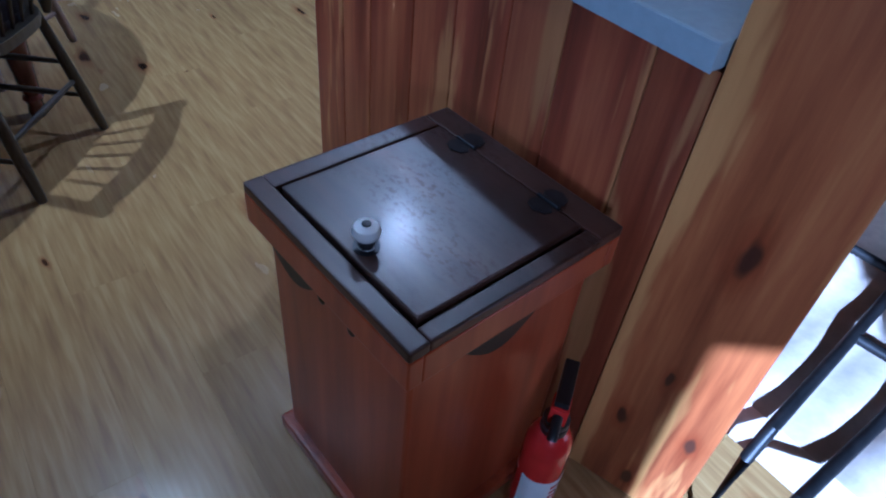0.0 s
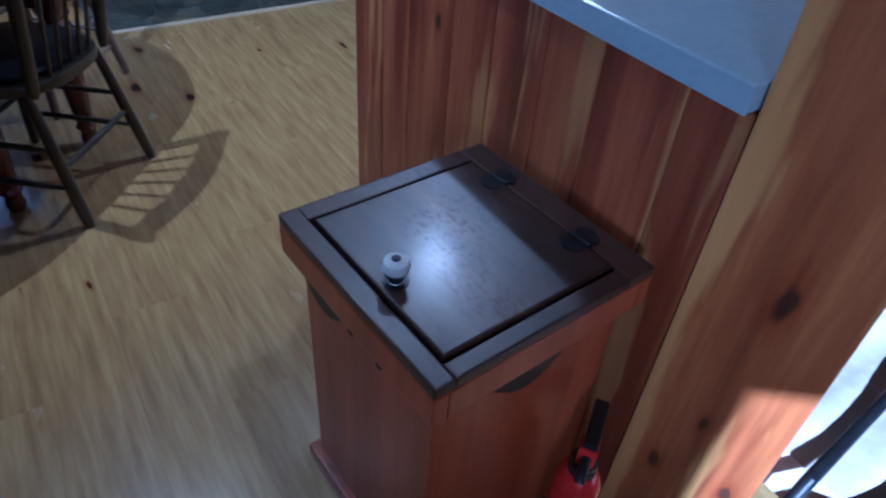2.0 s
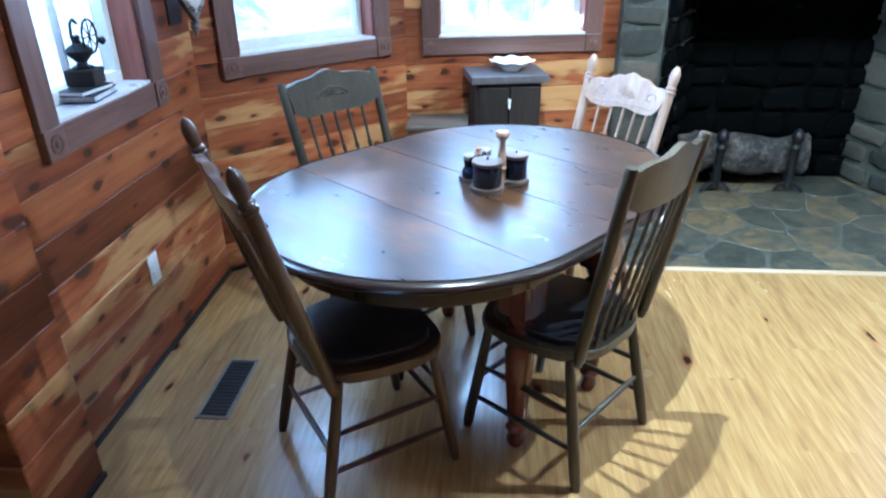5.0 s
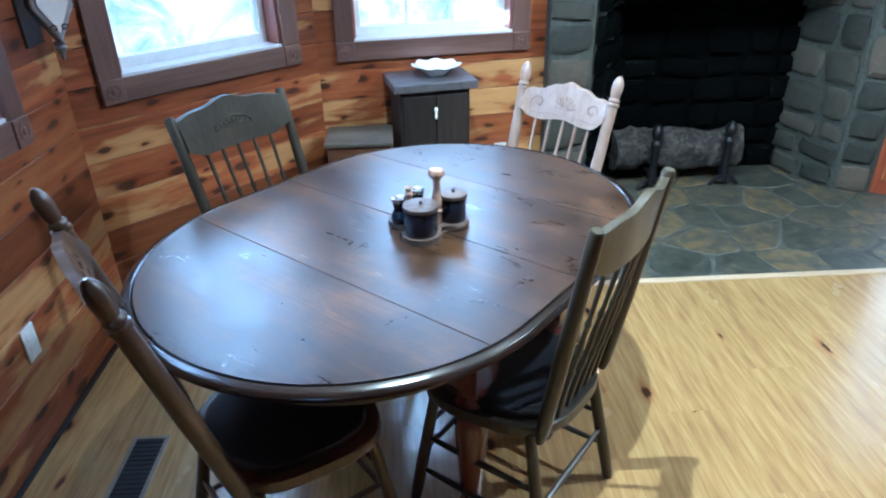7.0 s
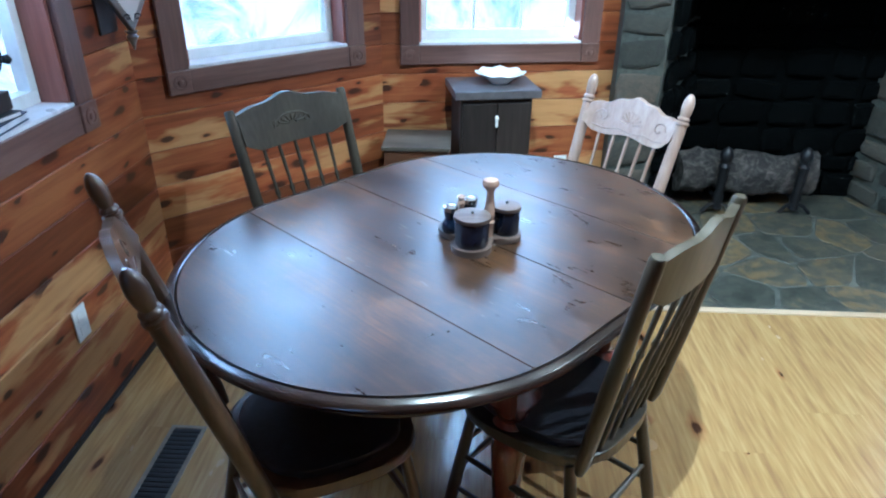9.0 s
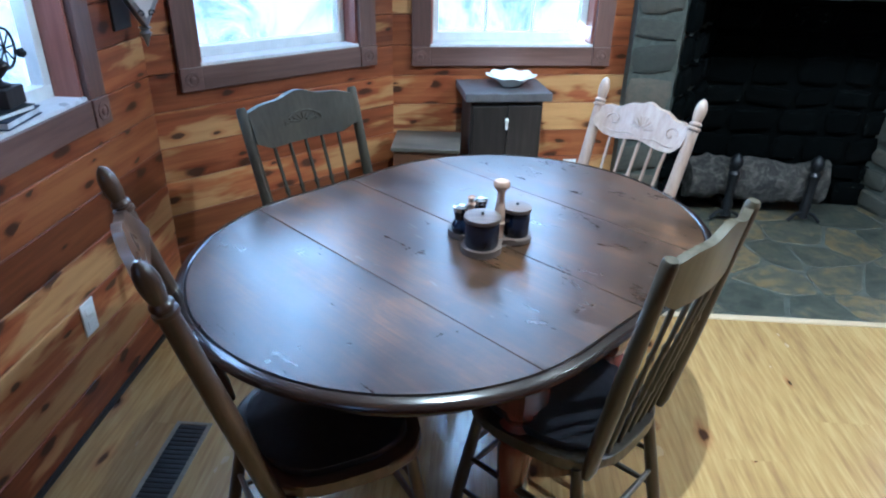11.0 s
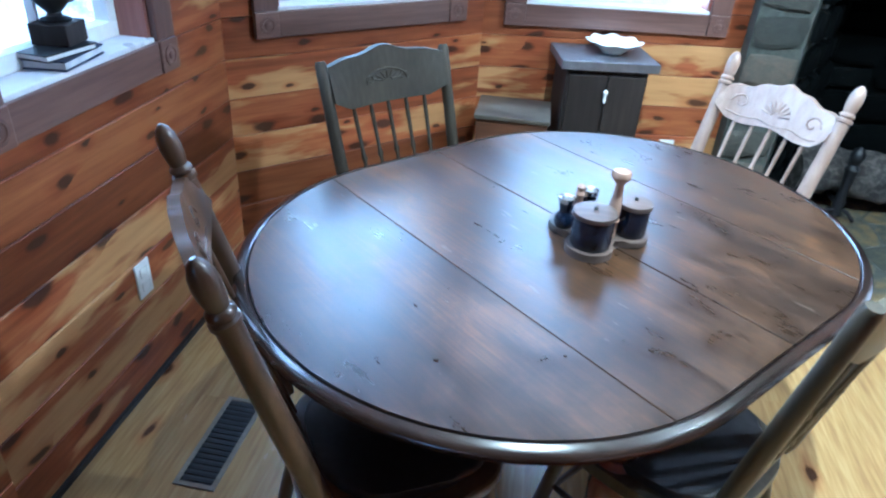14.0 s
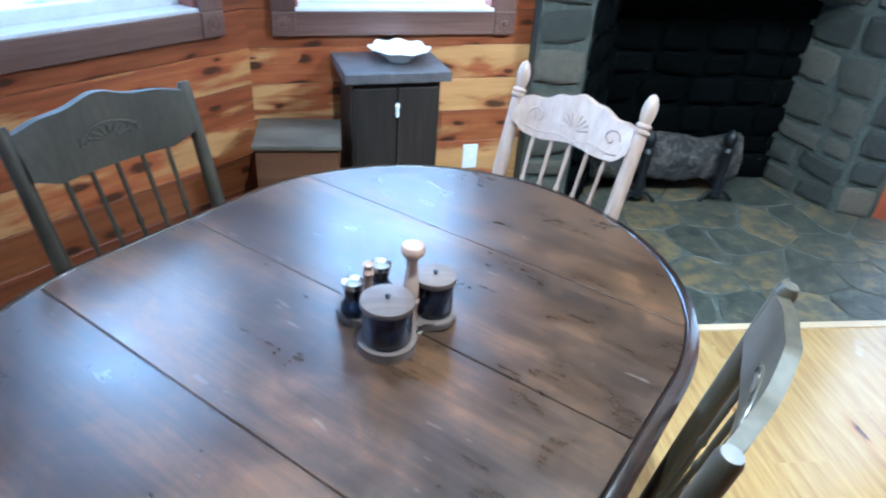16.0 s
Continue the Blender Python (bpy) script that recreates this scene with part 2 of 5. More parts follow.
CHAIR_GREY = wood("greyed_oak_chair_wood", (0.021, 0.016, 0.0095), (0.041, 0.033, 0.019), (0.068, 0.055, 0.034), "z", 22, 0.42, 0, None, 0.12, 0.2)
# same greyed oak, its colour darkened to stand for the backlit far chair
CHAIR_GREY_SHADED = wood("greyed_oak_chair_wood_shaded", (0.017, 0.012, 0.007), (0.031, 0.024, 0.014), (0.05, 0.039, 0.024), "z", 22, 0.55, 0, None, 0.12, 0.0, spec=0.3)
CHAIR_PALE = wood("pale_oak_chair_wood", (0.16, 0.105, 0.075), (0.245, 0.172, 0.132), (0.32, 0.24, 0.19), "z", 22, 0.4, 0, None, 0.1, 0.15)
SEAT = plain("black_leather_seat", (0.018, 0.018, 0.022), 0.38, 0, 0.2, 60, 0.12)
BIN_WOOD = wood("red_stained_pine", (0.13, 0.02, 0.006), (0.28, 0.05, 0.012), (0.4, 0.085, 0.02), "z", 10, 0.36, 0, None, 0.1, 0.12, bumps=0.03)
BIN_TOP = wood("dark_stained_pine_top", (0.02, 0.0075, 0.004), (0.042, 0.015, 0.008), (0.07, 0.026, 0.013), "y", 12, 0.4, 0, None, 0.06, 0.12, (0.075, 0.045, 0.03), 0.35, bumps=0.06, spec=0.4)
FLOOR_WOOD = wood("honey_laminate", (0.25, 0.151, 0.057), (0.322, 0.205, 0.073), (0.39, 0.265, 0.1), "y", 26, 0.24, 12, None, 0.02, 0.3, None, 0.0, 0.05, 13.0, gate=0.94, plane="floor", stretch=0.085)
DARK_CAB = wood("dark_weathered_wood", (0.009, 0.007, 0.0055), (0.019, 0.0145, 0.012), (0.036, 0.028, 0.023), "z", 18, 0.55, 0, None, 0.2, 0.0, spec=0.3)
BOX_WOOD = wood("box_wood", (0.06, 0.025, 0.012), (0.12, 0.055, 0.025), (0.19, 0.095, 0.045), "x", 8, 0.4, 0, None, 0.2, 0.1)
STONE = stone_mat("field_stone", [(0.15, (0.014, 0.015, 0.011)), (0.38, (0.034, 0.035, 0.026)), (0.6, (0.066, 0.06, 0.044)), (0.82, (0.12, 0.092, 0.062))])
FLAG = stone_mat("flagstone", [(0.3, (0.026, 0.029, 0.022)), (0.44, (0.05, 0.054, 0.042)), (0.54, (0.085, 0.08, 0.057)), (0.63, (0.17, 0.125, 0.055))], 14, 0.45, 0.35, 0.16)
MORTAR = plain("mortar", (0.052, 0.056, 0.045), 0.85, 0, 0.2, 40, 0.4)
HEARTH_JOINT = plain("hearth_joint", (0.074, 0.079, 0.064), 0.7, 0, 0.25, 18, 0.4)
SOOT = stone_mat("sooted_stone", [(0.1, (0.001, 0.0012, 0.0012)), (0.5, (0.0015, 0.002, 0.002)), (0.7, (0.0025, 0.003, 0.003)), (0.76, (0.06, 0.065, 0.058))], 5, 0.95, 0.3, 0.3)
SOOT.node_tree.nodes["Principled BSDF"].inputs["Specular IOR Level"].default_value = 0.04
COUNTER = plain("pale_blue_laminate", (0.35, 0.415, 0.45), 0.16, 0, 0.03, 60, 0.0)
WHITE = plain("white_paint", (0.78, 0.8, 0.8), 0.4, 0, 0.04, 20, 0.02)
CERAMIC = plain("white_ceramic", (0.8, 0.8, 0.76), 0.14, 0, 0.04, 12, 0.0, 0.3)
IRON = plain("black_iron", (0.02, 0.02, 0.022), 0.45, 0.6, 0.2, 40, 0.15)
BLACKGLASS = plain("dark_blue_glaze", (0.005, 0.008, 0.02), 0.12, 0, 0.1, 10, 0.0, 0.0)
LIDWOOD = wood("brown_lid_wood", (0.05, 0.034, 0.027), (0.085, 0.06, 0.048), (0.13, 0.095, 0.078), "x", 20, 0.5, 0, None, 0.1, 0.0, spec=0.3)
PEPPER = wood("pale_turned_wood", (0.2, 0.11, 0.07), (0.29, 0.18, 0.125), (0.4, 0.27, 0.2), "z", 20, 0.25, 0, None, 0.1, 0.4)
STEEL = plain("steel", (0.6, 0.6, 0.6), 0.25, 1.0, 0.05, 40, 0.0)
RED = plain("red_enamel", (0.5, 0.018, 0.014), 0.25, 0, 0.08, 20, 0.0, 0.4)
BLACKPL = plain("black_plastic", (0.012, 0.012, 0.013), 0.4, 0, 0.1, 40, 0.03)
VENT = plain("dark_vent_metal", (0.006, 0.007, 0.0065), 0.7, 0.0, 0.15, 40, 0.0)
PLASTER = plain("ceiling_board", (0.6, 0.53, 0.44), 0.6, 0, 0.1, 4, 0.1)
CREAM = plain("cream_upholstery", (0.52, 0.45, 0.39), 0.75, 0, 0.08, 25, 0.25)
LOGBARK = stone_mat("ash_grey_bark", [(0.3, (0.008, 0.007, 0.006)), (0.5, (0.035, 0.031, 0.027)), (0.68, (0.13, 0.115, 0.1))], 20, 0.9, 1.0, 0.1)
GLASS = glass_mat("window_glass")

# ---- mesh helpers ----


def box(bm, lo, hi, bev=0.0):
    vs = [bm.verts.new((x, y, z)) for x in (lo[0], hi[0]) for y in (lo[1], hi[1]) for z in (lo[2], hi[2])]
    fs = [bm.faces.new([vs[i] for i in q]) for q in ((0, 1, 3, 2), (4, 6, 7, 5), (0, 4, 5, 1), (2, 3, 7, 6), (0, 2, 6, 4), (1, 5, 7, 3))]
    if bev:
        es = list({e for f in fs for e in f.edges})
        bmesh.ops.bevel(bm, geom=es, offset=bev, segments=2, affect='EDGES', profile=0.6)
    return bm


def boxes(*rows, bev=0.0):
    bm = bmesh.new()
    for lo, hi in rows:
        box(bm, lo, hi, bev)
    return bm


def lathe(profile, segs=20, m=None, bm=None):
    """Turned shape about z from rows of (radius, height)."""
    bm = bm or bmesh.new()
    rings = []
    for r, z in profile:
        ring = []
        for k in range(segs):
            a = 2 * math.pi * k / segs
            v = Vector((r * math.cos(a), r * math.sin(a), z))
            ring.append(bm.verts.new(m @ v if m else v))
        rings.append(ring)
    for a, b in zip(rings, rings[1:]):
        for k in range(segs):
            bm.faces.new((a[k], a[(k + 1) % segs], b[(k + 1) % segs], b[k]))
    bm.faces.new(rings[0][::-1])
    bm.faces.new(rings[-1])
    return bm


def along(a, b):
    """A pose that puts z from a to b."""
    a, b = Vector(a), Vector(b)
    return Matrix.Translation(a) @ (b - a).to_track_quat('Z', 'Y').to_matrix().to_4x4()


def turned(a, b, profile, segs=14, bm=None):
    """A turned spindle from a to b; profile rows of (share of length, radius)."""
    length = (Vector(b) - Vector(a)).length
    return lathe([(r, s * length) for s, r in profile], segs, along(a, b), bm)


def rod(a, b, r, segs=12, bm=None):
    return turned(a, b, [(0, r), (1, r)], segs, bm)


def tube(points, r, segs=10, bm=None):
    bm = bm or bmesh.new()
    pts = [Vector(p) for p in points]
    rings = []
    for i, p in enumerate(pts):
        d = (pts[min(i + 1, len(pts) - 1)] - pts[max(i - 1, 0)]).normalized()
        q = d.to_track_quat('Z', 'Y')
        rings.append([bm.verts.new(p + q @ Vector((r * math.cos(2 * math.pi * k / segs), r * math.sin(2 * math.pi * k / segs), 0))) for k in range(segs)])
    for a, b in zip(rings, rings[1:]):
        for k in range(segs):
            bm.faces.new((a[k], a[(k + 1) % segs], b[(k + 1) % segs], b[k]))
    bm.faces.new(rings[0][::-1])
    bm.faces.new(rings[-1])
    return bm


def prism(outline, z0, z1, bev=0.0, segs=2):
    """An outline in x, y raised from z0 to z1, with rounded rims."""
    bm = bmesh.new()
    low = [bm.verts.new((x, y, z0)) for x, y in outline]
    top = [bm.verts.new((x, y, z1)) for x, y in outline]
    n = len(outline)
    f0, f1 = bm.faces.new(low[::-1]), bm.faces.new(top)
    for k in range(n):
        bm.faces.new((low[k], low[(k + 1) % n], top[(k + 1) % n], top[k]))
    if bev:
        bmesh.ops.bevel(bm, geom=list({*f0.edges, *f1.edges}), offset=bev, segments=segs, affect='EDGES', profile=0.5)
    return bm


def finish(bm, name, material, smooth=False):
    bmesh.ops.recalc_face_normals(bm, faces=bm.faces)
    me = bpy.data.meshes.new(name)
    bm.to_mesh(me)
    bm.free()
    me.materials.append(material)
    if smooth:
        for p in me.polygons:
            p.use_smooth = True
        me.set_sharp_from_angle(angle=radians(40))
    return me


def part(name, bm, material, parent, label="", smooth=False, m=None):
    ob = new(name, finish(bm, name, material, smooth))
    ob.parent = parent
    if m is not None:
        ob.matrix_basis = m
    if label:
        tagged(ob, label)
    return ob


def thing(name, m, label, category, group="", kind=""):
    ob = new(name)
    ob.matrix_basis = m
    return tagged(ob, label, category, group, kind)


def solid(name, bm, material, m, label, category, group="", kind="", smooth=False):
    ob = new(name, finish(bm, name, material, smooth))
    ob.matrix_basis = m
    return tagged(ob, label, category, group, kind)


def frame_at(p, d):
    """A pose at p with local x along the level direction d, local y to its left and z up."""
    return pose(p[0], p[1], p[2] if len(p) > 2 else 0, 0, 0, math.degrees(math.atan2(d[1], d[0])))


rng = random.Random(4)
CEIL = 2.72

# ---- floor, ceiling and plain closing walls ----
solid("floor", boxes(((-4.0, -4.6, -0.06), (5.2, -0.85, -0.012)), ((-1.4, -0.85, -0.06), (5.2, 2.7, -0.012))), FLOOR_WOOD, pose(0, 0, 0), "honey-coloured laminate plank floor of a cabin", "floor", kind="structure")
floor = bpy.data.objects["floor"]
solid("ceiling", boxes(((-4.0, -4.6, CEIL), (5.2, -0.7, CEIL + 0.1)), ((-1.42, -0.7, CEIL), (5.2, 2.7, CEIL + 0.1))), PLASTER, pose(0, 0, 0), "pale board ceiling above the dining nook", "ceiling", kind="structure")
# unseen far side behind the camera, small high opening added for the sun patch
SX0, SX1, SZ0, SZ1 = -1.665, -0.92, 1.45, 2.22
solid("wall_south", boxes(((-4.0, -4.6, 0), (SX0, -4.45, CEIL)), ((SX1, -4.6, 0), (5.2, -4.45, CEIL)), ((SX0, -4.6, 0), (SX1, -4.45, SZ0)), ((SX0, -4.6, SZ1), (SX1, -4.45, CEIL))),
      CEDAR, pose(0, 0, 0), "unseen cedar wall behind the walker with an opening added for the sun", "wall", kind="structure")
# added fill lamp in that opening, narrowed and aimed to brighten the post
south = lamp("post_fill_light", 'AREA', look(((SX0 + SX1) / 2, -4.62, (SZ0 + SZ1) / 2), (1.1, -2.25, 0.75)), 0.6, (1.0, 0.9, 0.78), size=0.5, size_y=0.5)
south.data.spread = radians(32)
solid("wall_east", boxes(((5.05, -4.45, 0), (5.2, 2.7, CEIL))), CEDAR, pose(0, 0, 0), "plain cedar wall of the kitchen side", "wall", kind="structure")
solid("wall_west", boxes(((-4.0, -4.45, 0), (-3.85, -0.95, CEIL))), CEDAR, pose(0, 0, 0), "plain cedar wall of the adjoining room", "wall", kind="structure")

# ---- cedar nook walls with their windows ----
P0, P1, Q, R = (-1.28, -0.64), (-1.28, 0.80), (-0.48, 1.63), (0.80, 1.872)
PLANK = 0.142


def plank_mesh(length, h):
    bm = bmesh.new()
    box(bm, (0, 0, 0.0008), (length, 0.018, h - 0.0008), 0.0)
    es = [e for e in bm.edges if all(abs(v.co.y) < 1e-6 for v in e.verts) and abs(e.verts[0].co.z - e.verts[1].co.z) < 1e-6]
    bmesh.ops.bevel(bm, geom=es, offset=0.003, segments=1, affect='EDGES')
    return bm


def plank_wall(name, a, b, openings, label, over=0.12):
    """A wall from a to b seen from its right side: a core with openings, and horizontal planks as parts."""
    a, b = Vector(a), Vector(b)
    length = (b - a).length
    m = frame_at(a, b - a)
    bm = bmesh.new()
    zs = sorted({0, CEIL, *(z for o in openings for z in o[2:])})
    for z0, z1 in zip(zs, zs[1:]):
        x = 0
        for o in sorted(o for o in openings if o[2] <= z0 and o[3] >= z1):
            box(bm, (x if x else -0.12, 0.02, z0), (o[0], 0.16, z1))
            x = o[1]
        box(bm, (x if x else -0.12, 0.02, z0), (length + over, 0.16, z1))
    wall = solid(name, bm, CEDAR, m, label, "wall", kind="structure")
    z = 0.0
    while z < CEIL - 0.01:
        h = min(PLANK, CEIL - z)
        spans = [(0, length)]
        for o in openings:
            if o[2] < z + h - 0.01 and o[3] > z + 0.01:
                spans = [s for x0, x1 in spans for s in ((x0, min(x1, o[0])), (max(x0, o[1]), x1)) if s[1] - s[0] > 0.01]
        for x0, x1 in spans:
            pc = part("plank", plank_mesh(x1 - x0, h), CEDAR, wall)
            pc.matrix_basis = pose(x0, 0, z)
        z += PLANK
    # black baseboard strip that also stands for the shadow line at the floor
    part("baseboard", boxes(((0, -0.012, 0.0), (length, 0.0, 0.02)), bev=0.003), BLACKPL, wall, "thin black strip along the floor, also standing for its shadow line")
    return wall, m


def window(name, m, x0, x1, z0, z1, label, lites=(2, 2), tw=0.09):
    """Trim with corner blocks, deep reveal, white sash with muntins, panes; x0..x1, z0..z1 is the opening."""
    w = thing(name, m, label, "window", kind="structure")
    d = -0.022
    part("sill_trim", boxes(((x0, d, z0 - tw), (x1, 0, z0)), bev=0.004), TRIM, w)
    part("head_trim", boxes(((x0, d, z1), (x1, 0, z1 + tw)), bev=0.004), TRIM, w)
    for xa in (x0 - tw, x1):
        part("side_trim", boxes(((0, d, xa), (z1 - z0, 0, xa + tw)), bev=0.004), TRIM, w, m=Matrix(((0, 0, 1, 0), (0, 1, 0, 0), (1, 0, 0, z0), (0, 0, 0, 1))))
        for za in (z0 - tw, z1):
            blk = part("corner_block", boxes(((xa, d - 0.006, za), (xa + tw, 0, za + tw)), bev=0.004), TRIM, w)
            ros = lathe([(0.03, 0), (0.03, 0.003), (0.022, 0.004), (0.02, 0.001), (0.012, 0.001), (0.01, 0.005), (0.003, 0.006)], 16)
            part("rosette", ros, TRIM, blk, smooth=True, m=Matrix.Translation((xa + tw / 2, d - 0.006, za + tw / 2)) @ pose(0, 0, 0, 90, 0, 0))
    depth = 0.13
    part("sill", boxes(((x0, -0.012, z0 - 0.006), (x1, depth, z0 + 0.012)), bev=0.004), SILLPAINT, w, "pale grey-white sill board")
    for xa, xb in ((x0 - 0.0, x0 + 0.012), (x1 - 0.012, x1)):
        part("jamb", boxes(((xa, 0.0, z0 + 0.012), (xb, depth, z1))), JAMB, w)
    s = 0.035
    y0, y1 = depth - 0.045, depth
    fr = ((x0 + 0.012, y0, z0 + 0.012), (x1 - 0.012, y1, z1))
    part("sash", boxes((fr[0], (fr[1][0], y1, z0 + 0.012 + s * 1.2)), ((fr[0][0], y0, z1 - s), fr[1]), ((fr[0][0], y0, z0 + 0.012 + s * 1.2), (fr[0][0] + s, y1, z1 - s)), ((fr[1][0] - s, y0, z0 + 0.012 + s * 1.2), (fr[1][0], y1, z1 - s)), bev=0.003), WHITE, w, "white painted sash")
    ix0, ix1, iz0, iz1 = fr[0][0] + s, fr[1][0] - s, z0 + 0.012 + s * 1.2, z1 - s
    for k in range(1, lites[0]):
        x = ix0 + (ix1 - ix0) * k / lites[0]
        part("muntin", boxes(((x - 0.005, y0 + 0.014, iz0), (x + 0.005, y1 - 0.006, iz1))), WHITE, w)
    for k in range(1, lites[1]):
        z = iz0 + (iz1 - iz0) * k / lites[1]
        part("muntin", boxes(((ix0, y0 + 0.016, z - 0.005), (ix1, y1 - 0.008, z + 0.005))), WHITE, w)
    pane = part("pane", boxes(((ix0 - 0.003, y0 + 0.026, iz0 - 0.003), (ix1 + 0.003, y0 + 0.030, iz1 + 0.003))), GLASS, w)
    pane.visible_shadow = False
    return w


SILLPAINT = plain("grey_white_sill", (0.62, 0.62, 0.64), 0.3, 0, 0.05, 20, 0.02)
WZ0, WZ1 = 1.01, 2.28
w1o = (0.44, 0.44 + 0.58, WZ0, WZ1)
wall_west_nook, M1 = plank_wall("wall_nook_west", P0, P1, [w1o], "knotty cedar plank wall of the dining nook with a window")
L2 = (Vector(Q) - Vector(P1)).length
w2o = (0.20, 0.95, WZ0, WZ1)
wall_nook_corner, M2 = plank_wall("wall_nook_corner", P1, Q, [w2o], "knotty cedar plank wall on the slant of the nook")
w3o = (0.18, 0.985, 0.99, WZ1)
wall_nook_north, M3 = plank_wall("wall_nook_north", Q, R, [w3o], "knotty cedar plank wall beside the stone chimney")
window("window_1", M1, *w1o, "white sash window in a dark brown frame with a deep sill", (2, 3))
window("window_2", M2, *w2o, "white sash window in a dark brown frame, blown-out daylight", (1, 2))
window("window_3", M3, *w3o, "white sash window with muntins in a dark brown frame", (3, 3))
for mm, o in ((M1, w1o), (M2, w2o), (M3, w3o)):
    cx, low = (o[0] + o[1]) / 2, o[2] + 0.42
    lamp("window_light", 'AREA', mm @ pose(cx, 0.2, (low + o[3]) / 2, 90, 0, 180), 2.1, COOL, size=o[1] - o[0], size_y=o[3] - low)
# bright snowy woods outside
bk = bmesh.new()
lathe([(6.5, -1.5), (6.5, 6.0)], 40, None, bk)
bmesh.ops.delete(bk, geom=[f for f in bk.faces if len(f.verts) > 4 or f.calc_center_median().y < -0.5 or f.calc_center_median().x > 4], context='FACES')
solid("backdrop", bk, glow("bright_outdoors", (0.96, 0.98, 1.0), 0.185, (0.42, 0.47, 0.49)), pose(0, 0, 0), "overexposed pale daylight and trees outdoors", "backdrop", kind="structure")

# pilaster where the nook meets the room, and the dark wall beyond it
pil = thing("corner_post", frame_at((-1.185, -0.8), (0, 1)), "reddish cedar corner boards where the nook wall ends", "corner post", kind="structure")
part("core", boxes(((0, 0.019, 0), (0.26, 0.09, CEIL))), CEDAR_END, pil)
for k in range(int(CEIL / PLANK)):
    part("plank", plank_mesh(0.26, PLANK), CEDAR, pil, m=pose(0, 0, k * PLANK))
# black strip that also draws the shadow line at the post's foot
part("foot_strip", boxes(((0.0, -0.012, 0), (0.26, -0.001, 0.02)), bev=0.003), BLACKPL, pil, "thin black strip along the floor, also standing for its shadow line")
wall_end, ME = plank_wall("wall_nook_end", (-3.85, -0.806), (-1.187, -0.804), [], "cedar plank wall running away from the nook", 0.0)

# ---- table ----


TZ = 0.77
TABLE = frame_at((-0.072, 0.047), (0.749, -0.663))
table = thing("dining_table", TABLE, "large dark brown wooden dining table, round ends and leaves", "table")
TR, TS = 0.56, 0.205    # radius of the round ends, half the straight part between them


def half_width(v, r=TR):
    e = max(0.0, abs(v) - TS)
    return math.sqrt(max(0.0, r * r - e * e))


def leaf(v0, v1, r, z0, z1, gap=0.0005):
    """The piece of the top between two lines across it."""
    lim = TS + r - 1e-4
    a, b = max(v0 + gap, -lim), min(v1 - gap, lim)
    n = 40
    vs = [a + (b - a) * (0.5 - 0.5 * math.cos(math.pi * k / n)) for k in range(n + 1)]
    right = [(half_width(v, r), v) for v in vs]
    pts = []
    for p in right + [(-x, y) for x, y in reversed(right)]:
        if not pts or (Vector(p) - Vector(pts[-1])).length > 0.004:
            pts.append(p)
    if (Vector(pts[0]) - Vector(pts[-1])).length < 0.004:
        pts.pop()
    return prism(pts, z0, z1, 0.0009, 1)


def stadium(n=48):
    """Points of the outline with their outward normals."""
    out = []
    for s in (1, -1):
        for k in range(n + 1):
            t = math.pi * k / n + (0 if s > 0 else math.pi)
            out.append((Vector((TR * math.cos(t), TR * math.sin(t) + s * TS)), Vector((math.cos(t), math.sin(t)))))
    return out


for v0, v1 in ((-1, -0.326), (-0.326, 0.027), (0.027, 0.374), (0.374, 1)):
    part("leaf", leaf(v0, v1, TR - 0.025, TZ - 0.024, TZ), TABLE_WOOD, table)
rim = bmesh.new()
prof = [(-0.026, -0.004), (-0.0235, -0.007), (-0.021, -0.003), (-0.017, 0.0002), (-0.004, -0.003), (0.004, -0.008), (0.006, -0.013), (0.002, -0.017), (0.0035, -0.021), (0.0, -0.026), (-0.02, -0.0285), (-0.06, -0.0285), (-0.06, -0.0255), (-0.026, -0.0255)]
rings = [[rim.verts.new((p.x + nm.x * o, p.y + nm.y * o, TZ + z)) for o, z in prof] for p, nm in stadium()]
for k in range(len(rings)):
    a, b = rings[k], rings[(k + 1) % len(rings)]
    for i in range(len(prof)):
        j = (i + 1) % len(prof)
        rim.faces.new((a[i], b[i], b[j], a[j]))
part("rim", rim, TABLE_RIM, table, "dark moulded rim", True)
apron = bmesh.new()
rings = [[apron.verts.new((p.x + nm.x * o, p.y + nm.y * o, z)) for o, z in ((-0.1, TZ - 0.12), (-0.1, TZ - 0.029), (-0.125, TZ - 0.029), (-0.125, TZ - 0.12))] for p, nm in stadium(24)]
for k in range(len(rings)):
    a, b = rings[k], rings[(k + 1) % len(rings)]
    for i in range(4):
        apron.faces.new((a[i], b[i], b[(i + 1) % 4], a[(i + 1) % 4]))
part("apron", apron, TABLE_RIM, table)
LEGP = [(0.022, 0.0), (0.03, 0.02), (0.024, 0.05), (0.034, 0.07), (0.026, 0.085), (0.03, 0.1), (0.04, 0.25), (0.046, 0.36), (0.036, 0.385), (0.05, 0.4), (0.036, 0.415), (0.05, 0.435), (0.034, 0.455), (0.046, 0.48), (0.05, 0.5)]
for x, y in ((0.36, -0.17), (-0.36, -0.17), (0.36, 0.24), (-0.36, 0.24)):
    bm = lathe(LEGP, 20)
    box(bm, (-0.05, -0.05, 0.5), (0.05, 0.05, TZ - 0.029), 0.004)
    part("leg", bm, LEG_WOOD, table, smooth=True, m=pose(x, y, 0))

# ---- chairs ----


